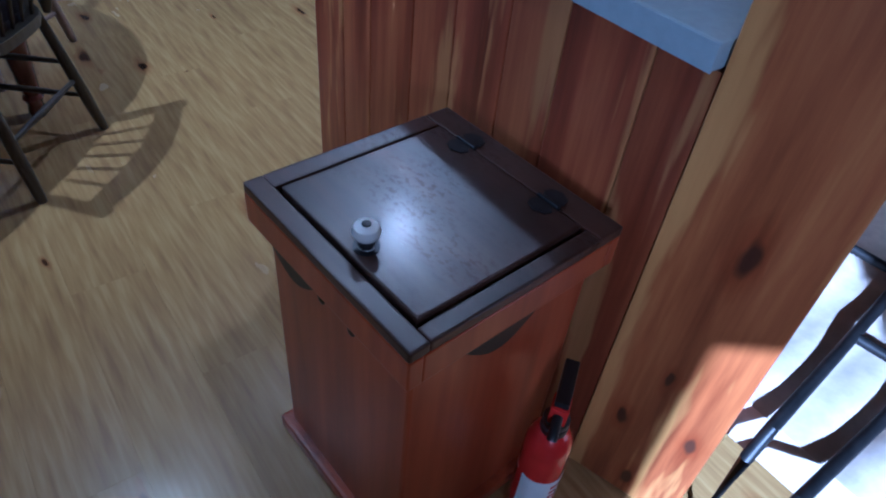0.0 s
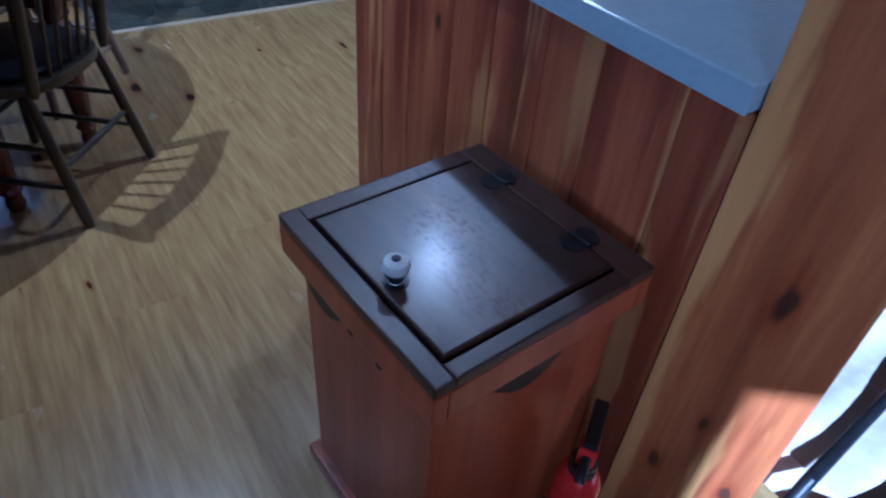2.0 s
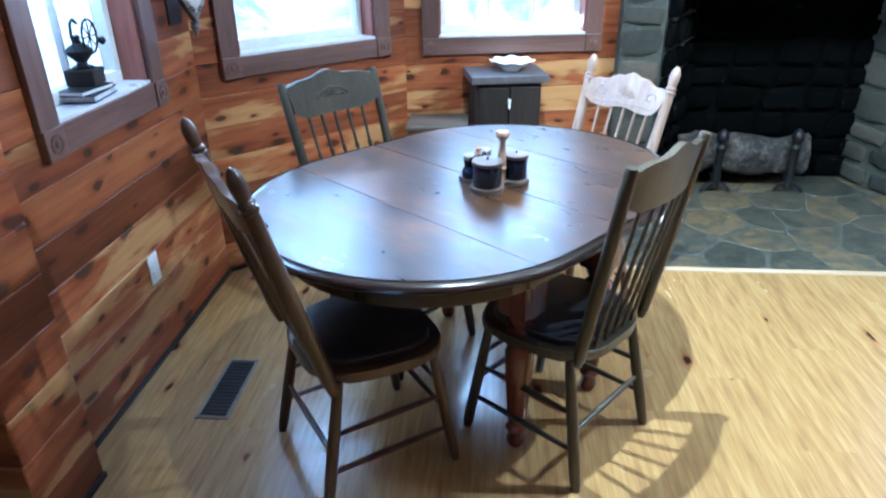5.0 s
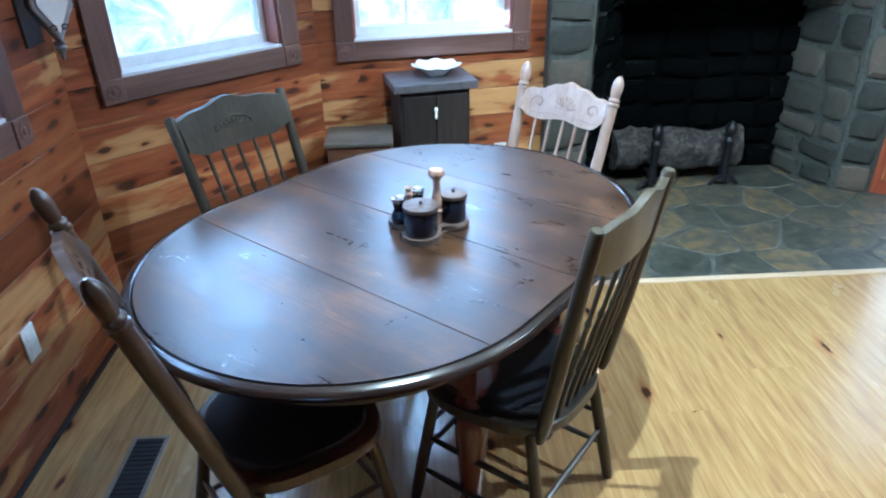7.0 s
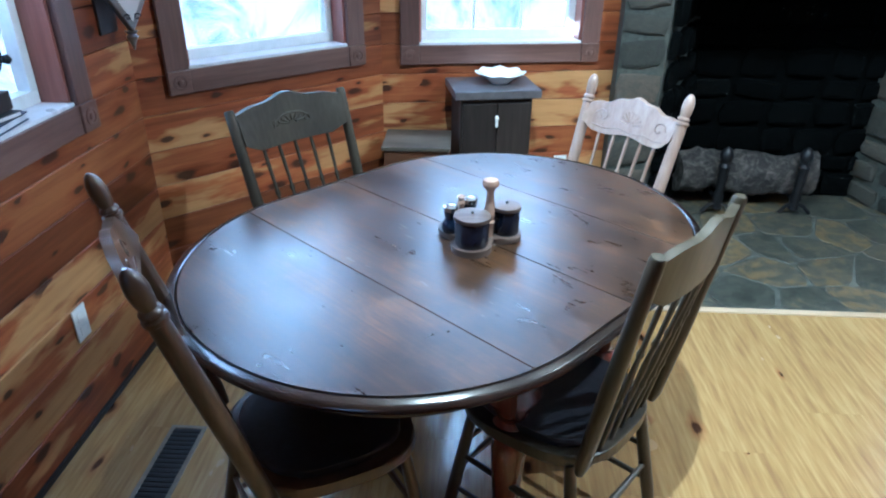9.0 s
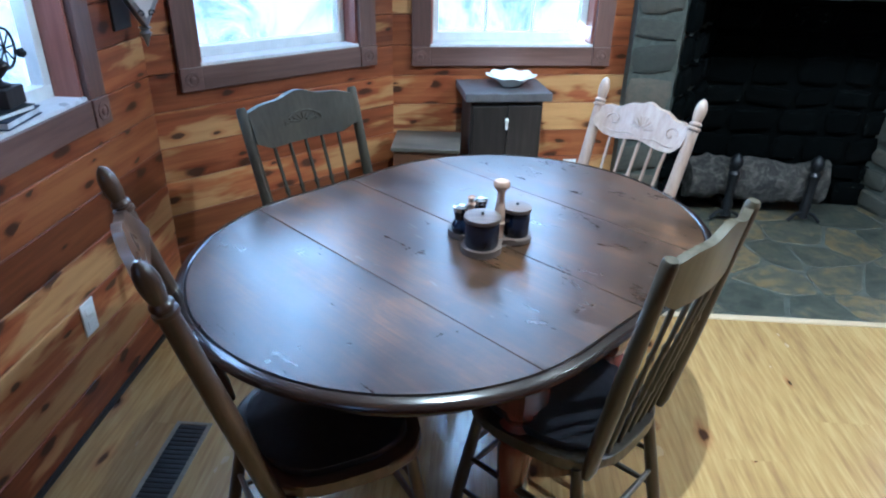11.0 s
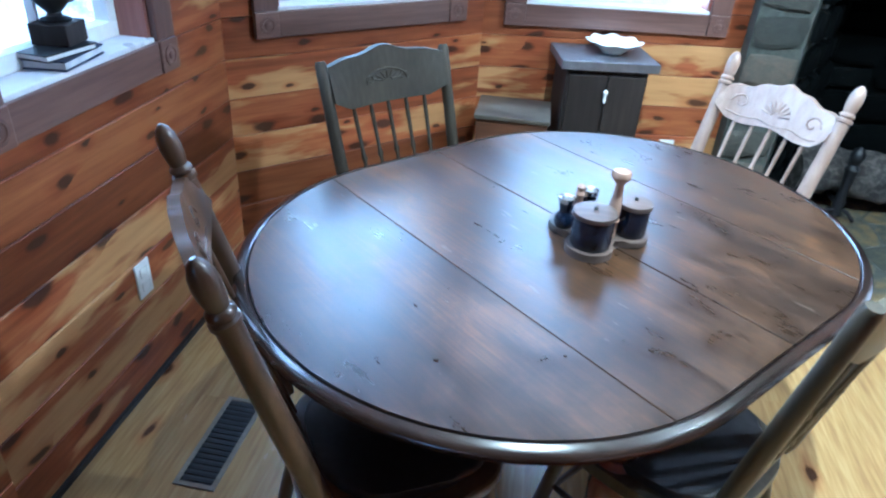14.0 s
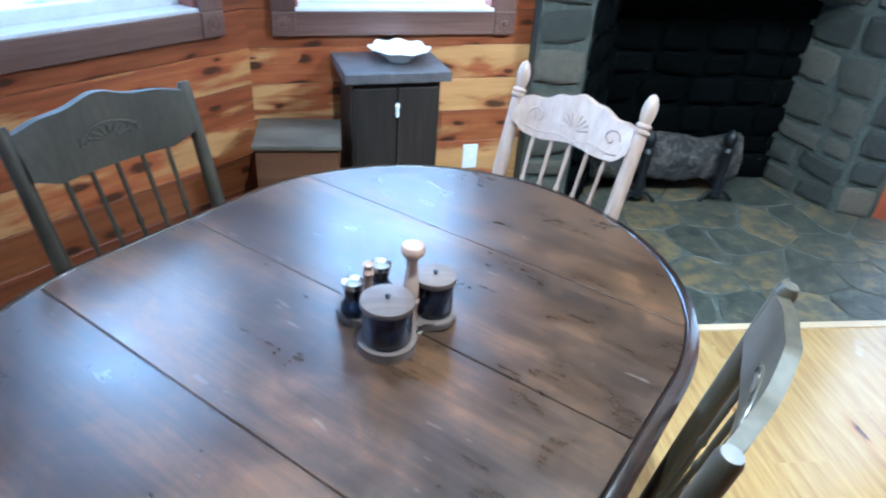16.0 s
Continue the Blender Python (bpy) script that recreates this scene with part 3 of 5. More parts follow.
def crest(width, top, low, depth, bow, n=26, t=0.02):
    """A pressed back rail bent in plan, with top and lower outlines from functions of u in -1..1."""
    bm = bmesh.new()
    rows = []
    for k in range(n + 1):
        u = -1 + 2 * k / n
        x, y = u * width / 2, bow * (1 - u * u)
        z0, z1 = low(u), top(u)
        col = []
        for j in range(7):
            s = j / 6
            col.append((x, y + depth * s, z0 + (z1 - z0) * s))
        rows.append(col)
    fr = [[bm.verts.new((x, y - t / 2, z)) for x, y, z in c] for c in rows]
    bk2 = [[bm.verts.new((x, y + t / 2, z)) for x, y, z in c] for c in rows]
    for k in range(n):
        for j in range(6):
            bm.faces.new((fr[k][j], fr[k + 1][j], fr[k + 1][j + 1], fr[k][j + 1]))
            bm.faces.new((bk2[k][j], bk2[k][j + 1], bk2[k + 1][j + 1], bk2[k + 1][j]))
        bm.faces.new((fr[k][0], bk2[k][0], bk2[k + 1][0], fr[k + 1][0]))
        bm.faces.new((fr[k][6], fr[k + 1][6], bk2[k + 1][6], bk2[k][6]))
    for c in (0, n):
        for j in range(6):
            bm.faces.new((fr[c][j], fr[c][j + 1], bk2[c][j + 1], bk2[c][j]))
    return bm


def chair(name, top_a, top_b, ztop, finials, wood_mat, seat_mat, label, lean=0.17, foot_back=0.04, ornament=True):
    """A press-back chair; top_a and top_b are the heads of the back posts (left and right as one sits in it)."""
    a, b = Vector((*top_a, 0)), Vector((*top_b, 0))
    mid, xdir = (a + b) / 2, (b - a).normalized()
    width = (b - a).length
    fwd = Vector((-xdir.y, xdir.x, 0))
    # local frame: x along the back, y backwards, origin on the floor under the seat's back edge
    m = Matrix.Translation(mid + fwd * lean) @ Matrix(((-xdir.x, -fwd.x, 0, 0), (-xdir.y, -fwd.y, 0, 0), (0, 0, 1, 0), (0, 0, 0, 1)))
    c = thing(name, m, label, "chair", "chairs round the table")
    hw = width / 2
    SZ = 0.445
    sw = hw * 0.93

    def outline(k, grow=0.0):
        pts = []
        for i in range(40):
            t = 2 * math.pi * i / 40
            ex = 2 / 3.2
            x = math.copysign(abs(math.cos(t)) ** ex, math.cos(t)) * (0.215 + grow)
            y = math.copysign(abs(math.sin(t)) ** ex, math.sin(t)) * (0.205 + grow) - 0.185
            pts.append((x * (1 + 0.1 * (-(y + 0.185) / 0.2)) , y))
        return pts

    part("seat_frame", prism(outline(1), SZ - 0.035, SZ - 0.004, 0.008), wood_mat, c)
    part("seat", prism(outline(1, -0.03), SZ - 0.003, SZ + 0.018, 0.012, 3), seat_mat, c, "black leather seat", True)
    postp = [(0, 0.011), (0.05, 0.017), (0.4, 0.019), (0.8, 0.017), (0.985, 0.0165), (1.0, 0.013)]
    finp = [(0, 0.013), (0.08, 0.02), (0.5, 0.021), (0.82, 0.019), (0.838, 0.0185), (0.842, 0.0225), (0.854, 0.0225), (0.858, 0.017), (0.864, 0.017), (0.868, 0.021), (0.876, 0.0205), (0.884, 0.015), (0.91, 0.0185), (0.94, 0.02), (0.965, 0.018), (0.988, 0.012), (1.0, 0.004)]
    for s in (-1, 1):
        part("back_post", turned((s * sw * 0.98, -0.01, SZ - 0.03), (s * hw, lean, ztop), finp if finials else postp, 16), wood_mat, c, smooth=True)
    zc = ztop - (0.095 if finials else 0.012)
    if finials:
        top = lambda u: zc + 0.006 + 0.034 * math.exp(-(u * 1.9) ** 2) + 0.004 * math.cos(u * 15) - 0.006 * abs(u)
        low = lambda u: zc - 0.092 + 0.006 * math.cos(u * 6.3) + 0.03 * max(0, abs(u) - 0.8) / 0.2
    else:
        top = lambda u: zc + 0.028 * math.exp(-(u * 1.9) ** 2) + 0.004 * math.cos(u * 9)
        low = lambda u: zc - 0.122 + 0.03 * max(0, abs(u) - 0.7) / 0.3
    yb = lean * (zc - (0.12 if finials else 0.14) - SZ) / (ztop - SZ)
    cr = part("crest_rail", crest(width - 0.026, top, low, lean * 0.13 / (ztop - SZ), 0.028), wood_mat, c, "pressed and carved back rail", True, pose(0, yb, 0))
    if ornament:
        pieces = []
        zo = zc - (0.038 if finials else 0.046)
        slope = lean * 0.13 / (ztop - SZ)

        def face(x, z, off=0.0102):
            u = 2 * x / (width - 0.026)
            return (x, 0.028 * (1 - u * u) + slope * (z - low(u)) / (top(u) - low(u)) - off, z)

        if finials:
            for k in range(9):
                ang = math.pi * (0.06 + 0.88 * k / 8)
                pieces.append(tube([face(q * 0.046 * math.cos(ang), zo - 0.012 + q * 0.046 * math.sin(ang)) for q in (0.25, 0.6, 1.0)], 0.0034, 6))
            for s in (-1, 1):
                pieces.append(tube([face(s * (0.118 + (0.03 - 0.0024 * k) * math.cos(k * 0.62)), zo + (0.026 - 0.002 * k) * math.sin(k * 0.62)) for k in range(11)], 0.003, 6))
            pieces.append(tube([face(0.15 * (k / 10 - 1), zo - 0.036 + 0.004 * math.cos(k * 0.9)) for k in range(21)], 0.0024, 6))
        else:
            pieces.append(tube([face(0.072 * math.cos(t * math.pi / 14), zo - 0.022 + 0.036 * math.sin(t * math.pi / 14)) for t in range(15)], 0.0034, 6))
            for k in range(7):
                ang = math.pi * (0.1 + 0.8 * k / 6)
                pieces.append(tube([face(q * 0.052 * math.cos(ang), zo - 0.02 + q * 0.028 * math.sin(ang)) for q in (0.3, 0.65, 1.0)], 0.0034, 6))
            for s in (-1, 1):
                pieces.append(tube([face(s * (0.058 + (0.016 - 0.0014 * k) * math.cos(k * 0.7)), zo - 0.012 + (0.014 - 0.0012 * k) * math.sin(k * 0.7)) for k in range(9)], 0.0028, 6))
        for pc in pieces:
            part("carving", pc, wood_mat, cr, smooth=True)
    spp = [(0, 0.005), (0.12, 0.0065), (0.3, 0.0055), (0.33, 0.009), (0.36, 0.0055), (0.5, 0.008), (0.64, 0.0055), (0.67, 0.009), (0.7, 0.0055), (0.9, 0.0065), (1, 0.005)]
    n = 5
    for k in range(n):
        u = -1 + 2 * (k + 0.9) / (n + 0.8)
        zt = low(u) + 0.012
        part("spindle", turned((u * sw * 0.8, -0.004, SZ - 0.005), (u * hw * 0.86, lean * (zt - SZ) / (ztop - SZ) + 0.028 * (1 - u * u) * 0.9, zt), spp, 8), wood_mat, c, smooth=True)
    legp = [(0, 0.013), (0.06, 0.016), (0.3, 0.018), (0.62, 0.017), (0.9, 0.015), (1, 0.013)]
    feet = {}
    for s in (-1, 1):
        for e, (yt, yf) in (("back", (-0.04, foot_back)), ("front", (-0.33, -0.39))):
            p0, p1 = (s * 0.205, yf, 0), (s * 0.17, yt, SZ - 0.03)
            feet[s, e] = (Vector(p0), Vector(p1))
            part("leg", turned(p0, p1, legp, 14), wood_mat, c, smooth=True)
    sp = [(0, 0.007), (0.5, 0.0105), (1, 0.007)]

    def at(s, e, z):
        p0, p1 = feet[s, e]
        return p0 + (p1 - p0) * (z / p1.z)
    for s in (-1, 1):
        for z in (0.13, 0.25):
            part("stretcher", turned(at(s, "back", z), at(s, "front", z), sp, 8), wood_mat, c, smooth=True)
    part("stretcher", turned(at(-1, "back", 0.19), at(1, "back", 0.19), sp, 8), wood_mat, c, smooth=True)
    for z in (0.2, 0.3):
        part("stretcher", turned(at(-1, "front", z), at(1, "front", z), sp, 8), wood_mat, c, smooth=True)
    return c


chair("dining_chair", (-0.816, -0.354), (-0.55, -0.74), 1.075, True, CHAIR_BROWN, SEAT, "walnut-brown press-back chair with finials and black seat")
chair("dining_chair", (0.303, -0.537), (0.551, -0.236), 1.02, False, CHAIR_GREY, SEAT, "greyish olive oak press-back chair with black seat", 0.09)
chair("dining_chair", (-0.497, 0.677), (-0.772, 0.343), 1.015, False, CHAIR_GREY_SHADED, SEAT, "greyed oak chair with carved back rail, darkened to look backlit")
chair("dining_chair", (0.683, 0.603), (0.412, 0.89), 1.035, True, CHAIR_PALE, SEAT, "pale oak press-back chair with finials and shell carving")

# ---- stone fireplace and hearth ----


def boulder(w, h, d, seed):
    """A rough block: back edge, bulging rim and a smaller uneven front."""
    r = random.Random(seed)
    bm = bmesh.new()
    j = lambda s: r.uniform(-s, s)
    rows = []
    for y, ins, jt in ((0.0, 0.0, 0.004), (-d * 0.55, 0.0, 0.008), (-d, min(w, h) * 0.13, 0.012)):
        ring = []
        for sx, sz in ((-1, -1), (0, -1), (1, -1), (1, 0), (1, 1), (0, 1), (-1, 1), (-1, 0)):
            k = r.uniform(0.78, 0.95) if sx and sz else 1.0
            ring.append(bm.verts.new(((w / 2 - ins) * sx * (k if not ins else k * 0.95) + j(jt), y + j(jt * 0.6), (h / 2 - ins) * sz * k + j(jt))))
        rows.append(ring)
    for a, b in zip(rows, rows[1:]):
        for k in range(8):
            bm.faces.new((a[k], a[(k + 1) % 8], b[(k + 1) % 8], b[k]))
    c = bm.verts.new((j(0.01), -d * 1.08, j(0.01)))
    for k in range(8):
        bm.faces.new((rows[2][k], rows[2][(k + 1) % 8], c))
    return bm


STONES = []
for k in range(14):
    STONES.append(finish(boulder(1.0, 1.0, 0.3, k), "stone", STONE, True))
SOOTS = []
for k in range(8):
    SOOTS.append(finish(boulder(1.0, 1.0, 0.3, 40 + k), "stone", SOOT, True))


def stone_face(parent, m, width, z0, z1, seed, meshes, hs=(0.09, 0.17), ws=(0.14, 0.3), depth=0.05, gap=0.02):
    """Courses of rough stones over a face; local x along it, y into the wall."""
    r = random.Random(seed)
    z = z0
    while z < z1 - 0.03:
        h = min(r.uniform(*hs), z1 - z)
        if z1 - z - h < 0.05:
            h = z1 - z
        x = 0.0
        while x < width - 0.02:
            w = min(r.uniform(*ws), width - x)
            if width - x - w < 0.07:
                w = width - x
            ob = new("stone", meshes[r.randrange(len(meshes))])
            ob.parent = parent
            ob.matrix_basis = m @ Matrix.Translation((x + w / 2, 0, z + h / 2)) @ pose(0, 0, 0, 0, r.uniform(-7, 7), 0) @ Matrix.Diagonal(((w - gap), depth / 0.3 * r.uniform(0.6, 1.1), (h - gap), 1))
            x += w
        z += h


chim = thing("fireplace", pose(0, 0, 0), "large grey-green fieldstone fireplace with a deep sooty firebox", "fireplace")
core = bmesh.new()


def quadbox(bm, pts, z0, z1):
    vs = [bm.verts.new((x, y, z)) for z in (z0, z1) for x, y in pts]
    n = len(pts)
    bm.faces.new(vs[:n][::-1])
    bm.faces.new(vs[n:])
    for k in range(n):
        bm.faces.new((vs[k], vs[(k + 1) % n], vs[n + (k + 1) % n], vs[n + k]))


LINTEL = 1.24
quadbox(core, [(0.67, 1.74), (0.90, 1.76), (1.23, 2.36), (1.23, 2.6), (0.67, 2.6)], 0.0, LINTEL)
part("left_pier", core, MORTAR, chim)
core = bmesh.new()
quadbox(core, [(2.30, 2.36), (2.47, 1.92), (2.62, 1.84), (2.95, 1.9), (2.95, 2.6), (2.30, 2.6)], 0.0, LINTEL)
part("right_pier", core, MORTAR, chim)
core = bmesh.new()
quadbox(core, [(0.67, 1.77), (2.62, 1.87), (2.95, 1.9), (2.95, 2.6), (0.67, 2.6)], LINTEL, CEIL)
part("chimney_breast", core, MORTAR, chim)
core = bmesh.new()
quadbox(core, [(1.18, 2.36), (2.36, 2.36), (2.36, 2.5), (1.18, 2.5)], 0.0, LINTEL)
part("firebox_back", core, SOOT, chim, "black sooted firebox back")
stone_face(chim, frame_at((0.655, 1.735), (0.245, 0.02)), 0.25, 0.0, CEIL, 1, STONES, (0.1, 0.18), (0.2, 0.26), 0.016, 0.026)
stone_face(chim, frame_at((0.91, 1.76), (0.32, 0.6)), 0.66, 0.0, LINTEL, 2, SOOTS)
stone_face(chim, frame_at((2.30, 2.35), (0.17, -0.43)), 0.46, 0.0, LINTEL, 3, STONES, (0.1, 0.24), (0.14, 0.3), 0.022, 0.026)
stone_face(chim, frame_at((2.475, 1.915), (0.15, -0.08)), 0.18, 0.0, LINTEL, 4, STONES, (0.14, 0.28), (0.18, 0.2), 0.022)
stone_face(chim, frame_at((0.91, 1.765), (1.7, 0.09)), 1.72, LINTEL, CEIL, 5, STONES, (0.14, 0.22), (0.2, 0.42))
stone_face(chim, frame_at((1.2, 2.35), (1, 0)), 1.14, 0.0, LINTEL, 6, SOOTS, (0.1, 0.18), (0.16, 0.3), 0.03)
DX0, DX1, DZ0, DZ1 = 0.07, 0.75, 0.08, 2.05
FIRESIDE = frame_at((2.64, 1.86), (0.95, -0.5))
solid("wall_fireside", boxes(((0, 0, 0), (DX0, 0.12, CEIL)), ((DX1, 0, 0), (2.6, 0.12, CEIL)), ((DX0, 0, 0), (DX1, 0.12, DZ0)), ((DX0, 0, DZ1), (DX1, 0.12, CEIL))),
      CEDAR_V, FIRESIDE, "cedar wall beside the fireplace with a glazed door", "wall", kind="structure")
door = thing("door_1", FIRESIDE, "wooden glazed door with small panes, blown-out daylight behind", "door", kind="structure")
part("door_frame", boxes(((DX0, 0.02, DZ0), (DX0 + 0.05, 0.07, DZ1)), ((DX1 - 0.05, 0.02, DZ0), (DX1, 0.07, DZ1)), ((DX0 + 0.05, 0.02, DZ0), (DX1 - 0.05, 0.07, DZ0 + 0.08)), ((DX0 + 0.05, 0.02, DZ1 - 0.06), (DX1 - 0.05, 0.07, DZ1)), bev=0.003), CEDAR_POST, door)
part("muntin", boxes(((0.4, 0.03, DZ0 + 0.08), (0.42, 0.06, DZ1 - 0.06))), CEDAR_POST, door)
for k in range(1, 6):
    z = DZ0 + 0.08 + k * (DZ1 - DZ0 - 0.14) / 6
    part("muntin", boxes(((DX0 + 0.05, 0.032, z - 0.01), (0.4, 0.058, z + 0.01)), ((0.42, 0.032, z - 0.01), (DX1 - 0.05, 0.058, z + 0.01))), CEDAR_POST, door)
for x0, x1 in ((DX0 + 0.05, 0.4), (0.42, DX1 - 0.05)):
    pane = part("pane", boxes(((x0 - 0.002, 0.043, DZ0 + 0.078), (x1 + 0.002, 0.047, DZ1 - 0.058))), GLASS, door)
    pane.visible_shadow = False
solid("backdrop_porch", boxes(((-0.2, 0.42, -0.1), (1.2, 0.44, 2.4))), glow("bright_porch", (1.0, 0.95, 0.86), 0.4), FIRESIDE, "overexposed pale daylight beyond the glazed door", "backdrop", kind="structure")
solid("wall_north", boxes(((0.68, 2.62, 0), (5.05, 2.75, CEIL))), PLASTER, pose(0, 0, 0), "plain wall behind the chimney", "wall", kind="structure")

hearth = solid("hearth", boxes(((0.56, 0.94, -0.011), (3.3, 1.9, 0.001)), ((0.95, 1.9, -0.011), (2.5, 2.37, 0.001))), HEARTH_JOINT, pose(0, 0, 0), "grey-green flagstone hearth set level with the floor", "hearth", kind="structure")


def clip(poly, n, c):
    out = []
    for k in range(len(poly)):
        a, b = poly[k], poly[(k + 1) % len(poly)]
        da, db = a[0] * n[0] + a[1] * n[1] - c, b[0] * n[0] + b[1] * n[1] - c
        if da <= 0:
            out.append(a)
        if da * db < 0:
            t = da / (da - db)
            out.append((a[0] + t * (b[0] - a[0]), a[1] + t * (b[1] - a[1])))
    return out


seeds = []
for i in range(10):
    for j in range(5):
        seeds.append((0.68 + i * 0.285 + rng.uniform(-0.13, 0.13) + 0.12 * (j % 2), 1.03 + j * 0.285 + rng.uniform(-0.11, 0.11)))
for i, p in enumerate(seeds):
    top_y = 1.9 if not 0.95 < p[0] < 2.5 else 2.35
    poly = [(0.57, 0.965), (3.25, 0.965), (3.25, top_y), (0.57, top_y)]
    for k, q in enumerate(seeds):
        if k != i and abs(p[0] - q[0]) + abs(p[1] - q[1]) < 0.9:
            n = Vector((q[0] - p[0], q[1] - p[1]))
            d = n.length
            n /= d
            poly = clip(poly, n, n.x * (p[0] + q[0]) / 2 + n.y * (p[1] + q[1]) / 2 - rng.uniform(0.004, 0.012))
            if len(poly) < 3:
                break
    if len(poly) < 3:
        continue
    pts = [(x - p[0] + rng.uniform(-0.004, 0.004), y - p[1] + rng.uniform(-0.004, 0.004)) for x, y in poly]
    pts = [a for k, a in enumerate(pts) if (Vector(a) - Vector(pts[k - 1])).length > 0.012]
    if len(pts) > 2:
        # blunt the corners
        soft = []
        for k, a in enumerate(pts):
            b, c = Vector(pts[k - 1]), Vector(pts[(k + 1) % len(pts)])
            a = Vector(a)
            soft += [tuple(a + (b - a) * 0.14), tuple(a + (c - a) * 0.17)]
        part("flagstone", prism(soft, 0.0, rng.uniform(0.003, 0.0055), 0.0015, 1), FLAG, hearth, m=pose(p[0], p[1], 0.0))
part("edge_strip", boxes(((0.56, 0.925, -0.01), (3.3, 0.962, 0.006)), bev=0.003), wood("pale_edge_strip", (0.4, 0.3, 0.18), (0.52, 0.4, 0.25), (0.6, 0.48, 0.32), "x", 12, 0.4), hearth, "pale wooden edging strip")

# log on two andirons
for x, y in ((1.40, 2.02), (1.85, 2.04)):
    a = thing("andiron", pose(x, y, 0.008), "black cast-iron andiron with a ball-topped post in the firebox", "andiron", "pair of andirons")
    part("post", lathe([(0.03, 0.03), (0.024, 0.06), (0.032, 0.1), (0.022, 0.14), (0.026, 0.26), (0.034, 0.285), (0.018, 0.305), (0.034, 0.335), (0.036, 0.36), (0.024, 0.385), (0.006, 0.4)], 14), IRON, a, smooth=True)
    part("foot", tube([(-0.09, -0.02, 0.01), (-0.05, -0.01, 0.05), (0, 0, 0.065), (0.05, -0.01, 0.05), (0.09, -0.02, 0.01)], 0.011, 8), IRON, a, smooth=True)
    part("billet_bar", tube([(0, 0.0, 0.08), (0, 0.28, 0.08), (0, 0.3, 0.0)], 0.011, 8), IRON, a, smooth=True)


def rough_log(length, r, seed):
    rr = random.Random(seed)
    bm = bmesh.new()
    rings = []
    nz = 26
    for i in range(nz + 1):
        ring = []
        for k in range(22):
            a = 2 * math.pi * k / 22
            q = r * (1 + 0.3 * (noise.noise(Vector((math.cos(a) * 1.3, math.sin(a) * 1.3, i * 0.22 + seed)))) + 0.14 * noise.noise(Vector((math.cos(a) * 5, math.sin(a) * 5, i * 0.9 + seed))))
            ring.append(bm.verts.new((length * (i / nz - 0.5) + rr.uniform(-0.004, 0.004), q * math.cos(a), q * math.sin(a))))
        rings.append(ring)
    for a, b in zip(rings, rings[1:]):
        for k in range(22):
            bm.faces.new((a[k], a[(k + 1) % 22], b[(k + 1) % 22], b[k]))
    bm.faces.new(rings[0][::-1])
    bm.faces.new(rings[-1])
    return bm


solid("firewood_log", rough_log(0.78, 0.115, 3), LOGBARK, pose(1.57, 2.16, 0.215, 0, 0, 1.5), "large ash-grey log lying across the andirons", "log", smooth=True)
dish = thing("white_dish", pose(0.985, 1.50, 0.008), "small white dish on the stone hearth", "dish")
part("bowl", lathe([(0.05, 0), (0.062, 0.012), (0.085, 0.03), (0.08, 0.03), (0.055, 0.014), (0.002, 0.012)], 24), CERAMIC, dish, smooth=True)

# ---- kitchen island ----
IX, IY0, IY1 = 1.012, -0.84, -1.987
isl = solid("kitchen_island", boxes(((IX + 0.02, IY1, 0), (1.72, IY0 - 0.02, 0.935))), CEDAR_V, pose(0, 0, 0), "kitchen island clad in upright red cedar boards", "island")
y = IY0
k = 0
while y > IY1 + 0.02:
    w = min((0.15, 0.13, 0.17, 0.14)[k % 4], y - IY1)
    part("board", boxes(((0, -w + 0.0015, 0), (0.02, -0.0015, 0.935)), bev=0.002), CEDAR_V, isl, m=pose(IX, y, 0))
    y -= w
    k += 1
for k in range(5):
    part("board", boxes(((0.0015, 0, 0), (0.138, 0.02, 0.935)), bev=0.002), CEDAR_V, isl, m=pose(IX + 0.02 + k * 0.14, IY0 - 0.02, 0))
ctop = thing("countertop", pose(0, 0, 0), "pale blue-grey laminate countertop over the island", "countertop")
part("slab", boxes(((0.989, -1.983, 0.941), (1.756, -0.79, 0.98)), bev=0.003), COUNTER, ctop)
part("front_edge", boxes(((0.985, -1.983, 0.939), (0.9886, -0.786, 0.9795)), bev=0.001), COUNTER, ctop, "laminate edge band")
part("end_edge", boxes(((0.989, -0.7896, 0.939), (1.756, -0.786, 0.9795)), bev=0.001), COUNTER, ctop, "laminate edge band")

# cedar post at the end of the island
post = thing("cedar_post", frame_at((1.006, -1.989), (0.074, -0.223)), "tall golden and red cedar boards closing the end of the island", "post")
part("face_board", boxes(((0.0, 0.0, 0), (0.236, 0.026, CEIL)), bev=0.004), CEDAR_POST, post)
part("core", boxes(((0.004, 0.027, 0), (0.232, 0.06, CEIL))), CEDAR_V, post)

# ---- waste bin cabinet ----
bin_ = thing("trash_cabinet", Matrix.Translation((0.926, -1.539, 0)) @ pose(0, 0, 0, 0, 0, 4.47) @ Matrix.Translation((-0.926, 1.539, 0)), "red-stained pine trash cabinet with a hinged lid", "cabinet")
bx0, bx1, by0, by1 = 0.532, 0.905, -1.935, -1.562
part("body", boxes(((bx0, by0, 0.035), (bx1, by1, 0.615)), bev=0.006), BIN_WOOD, bin_)
part("plinth", boxes(((bx0 - 0.02, by0 - 0.02, 0), (bx1, by1 + 0.02, 0.04)), bev=0.008), BIN_WOOD, bin_)
tx0, tx1, ty0, ty1 = 0.507, 0.926, -1.958, -1.539
lx0, lx1, ly0, ly1 = 0.548, 0.868, -1.921, -1.585
TOP = 0.677
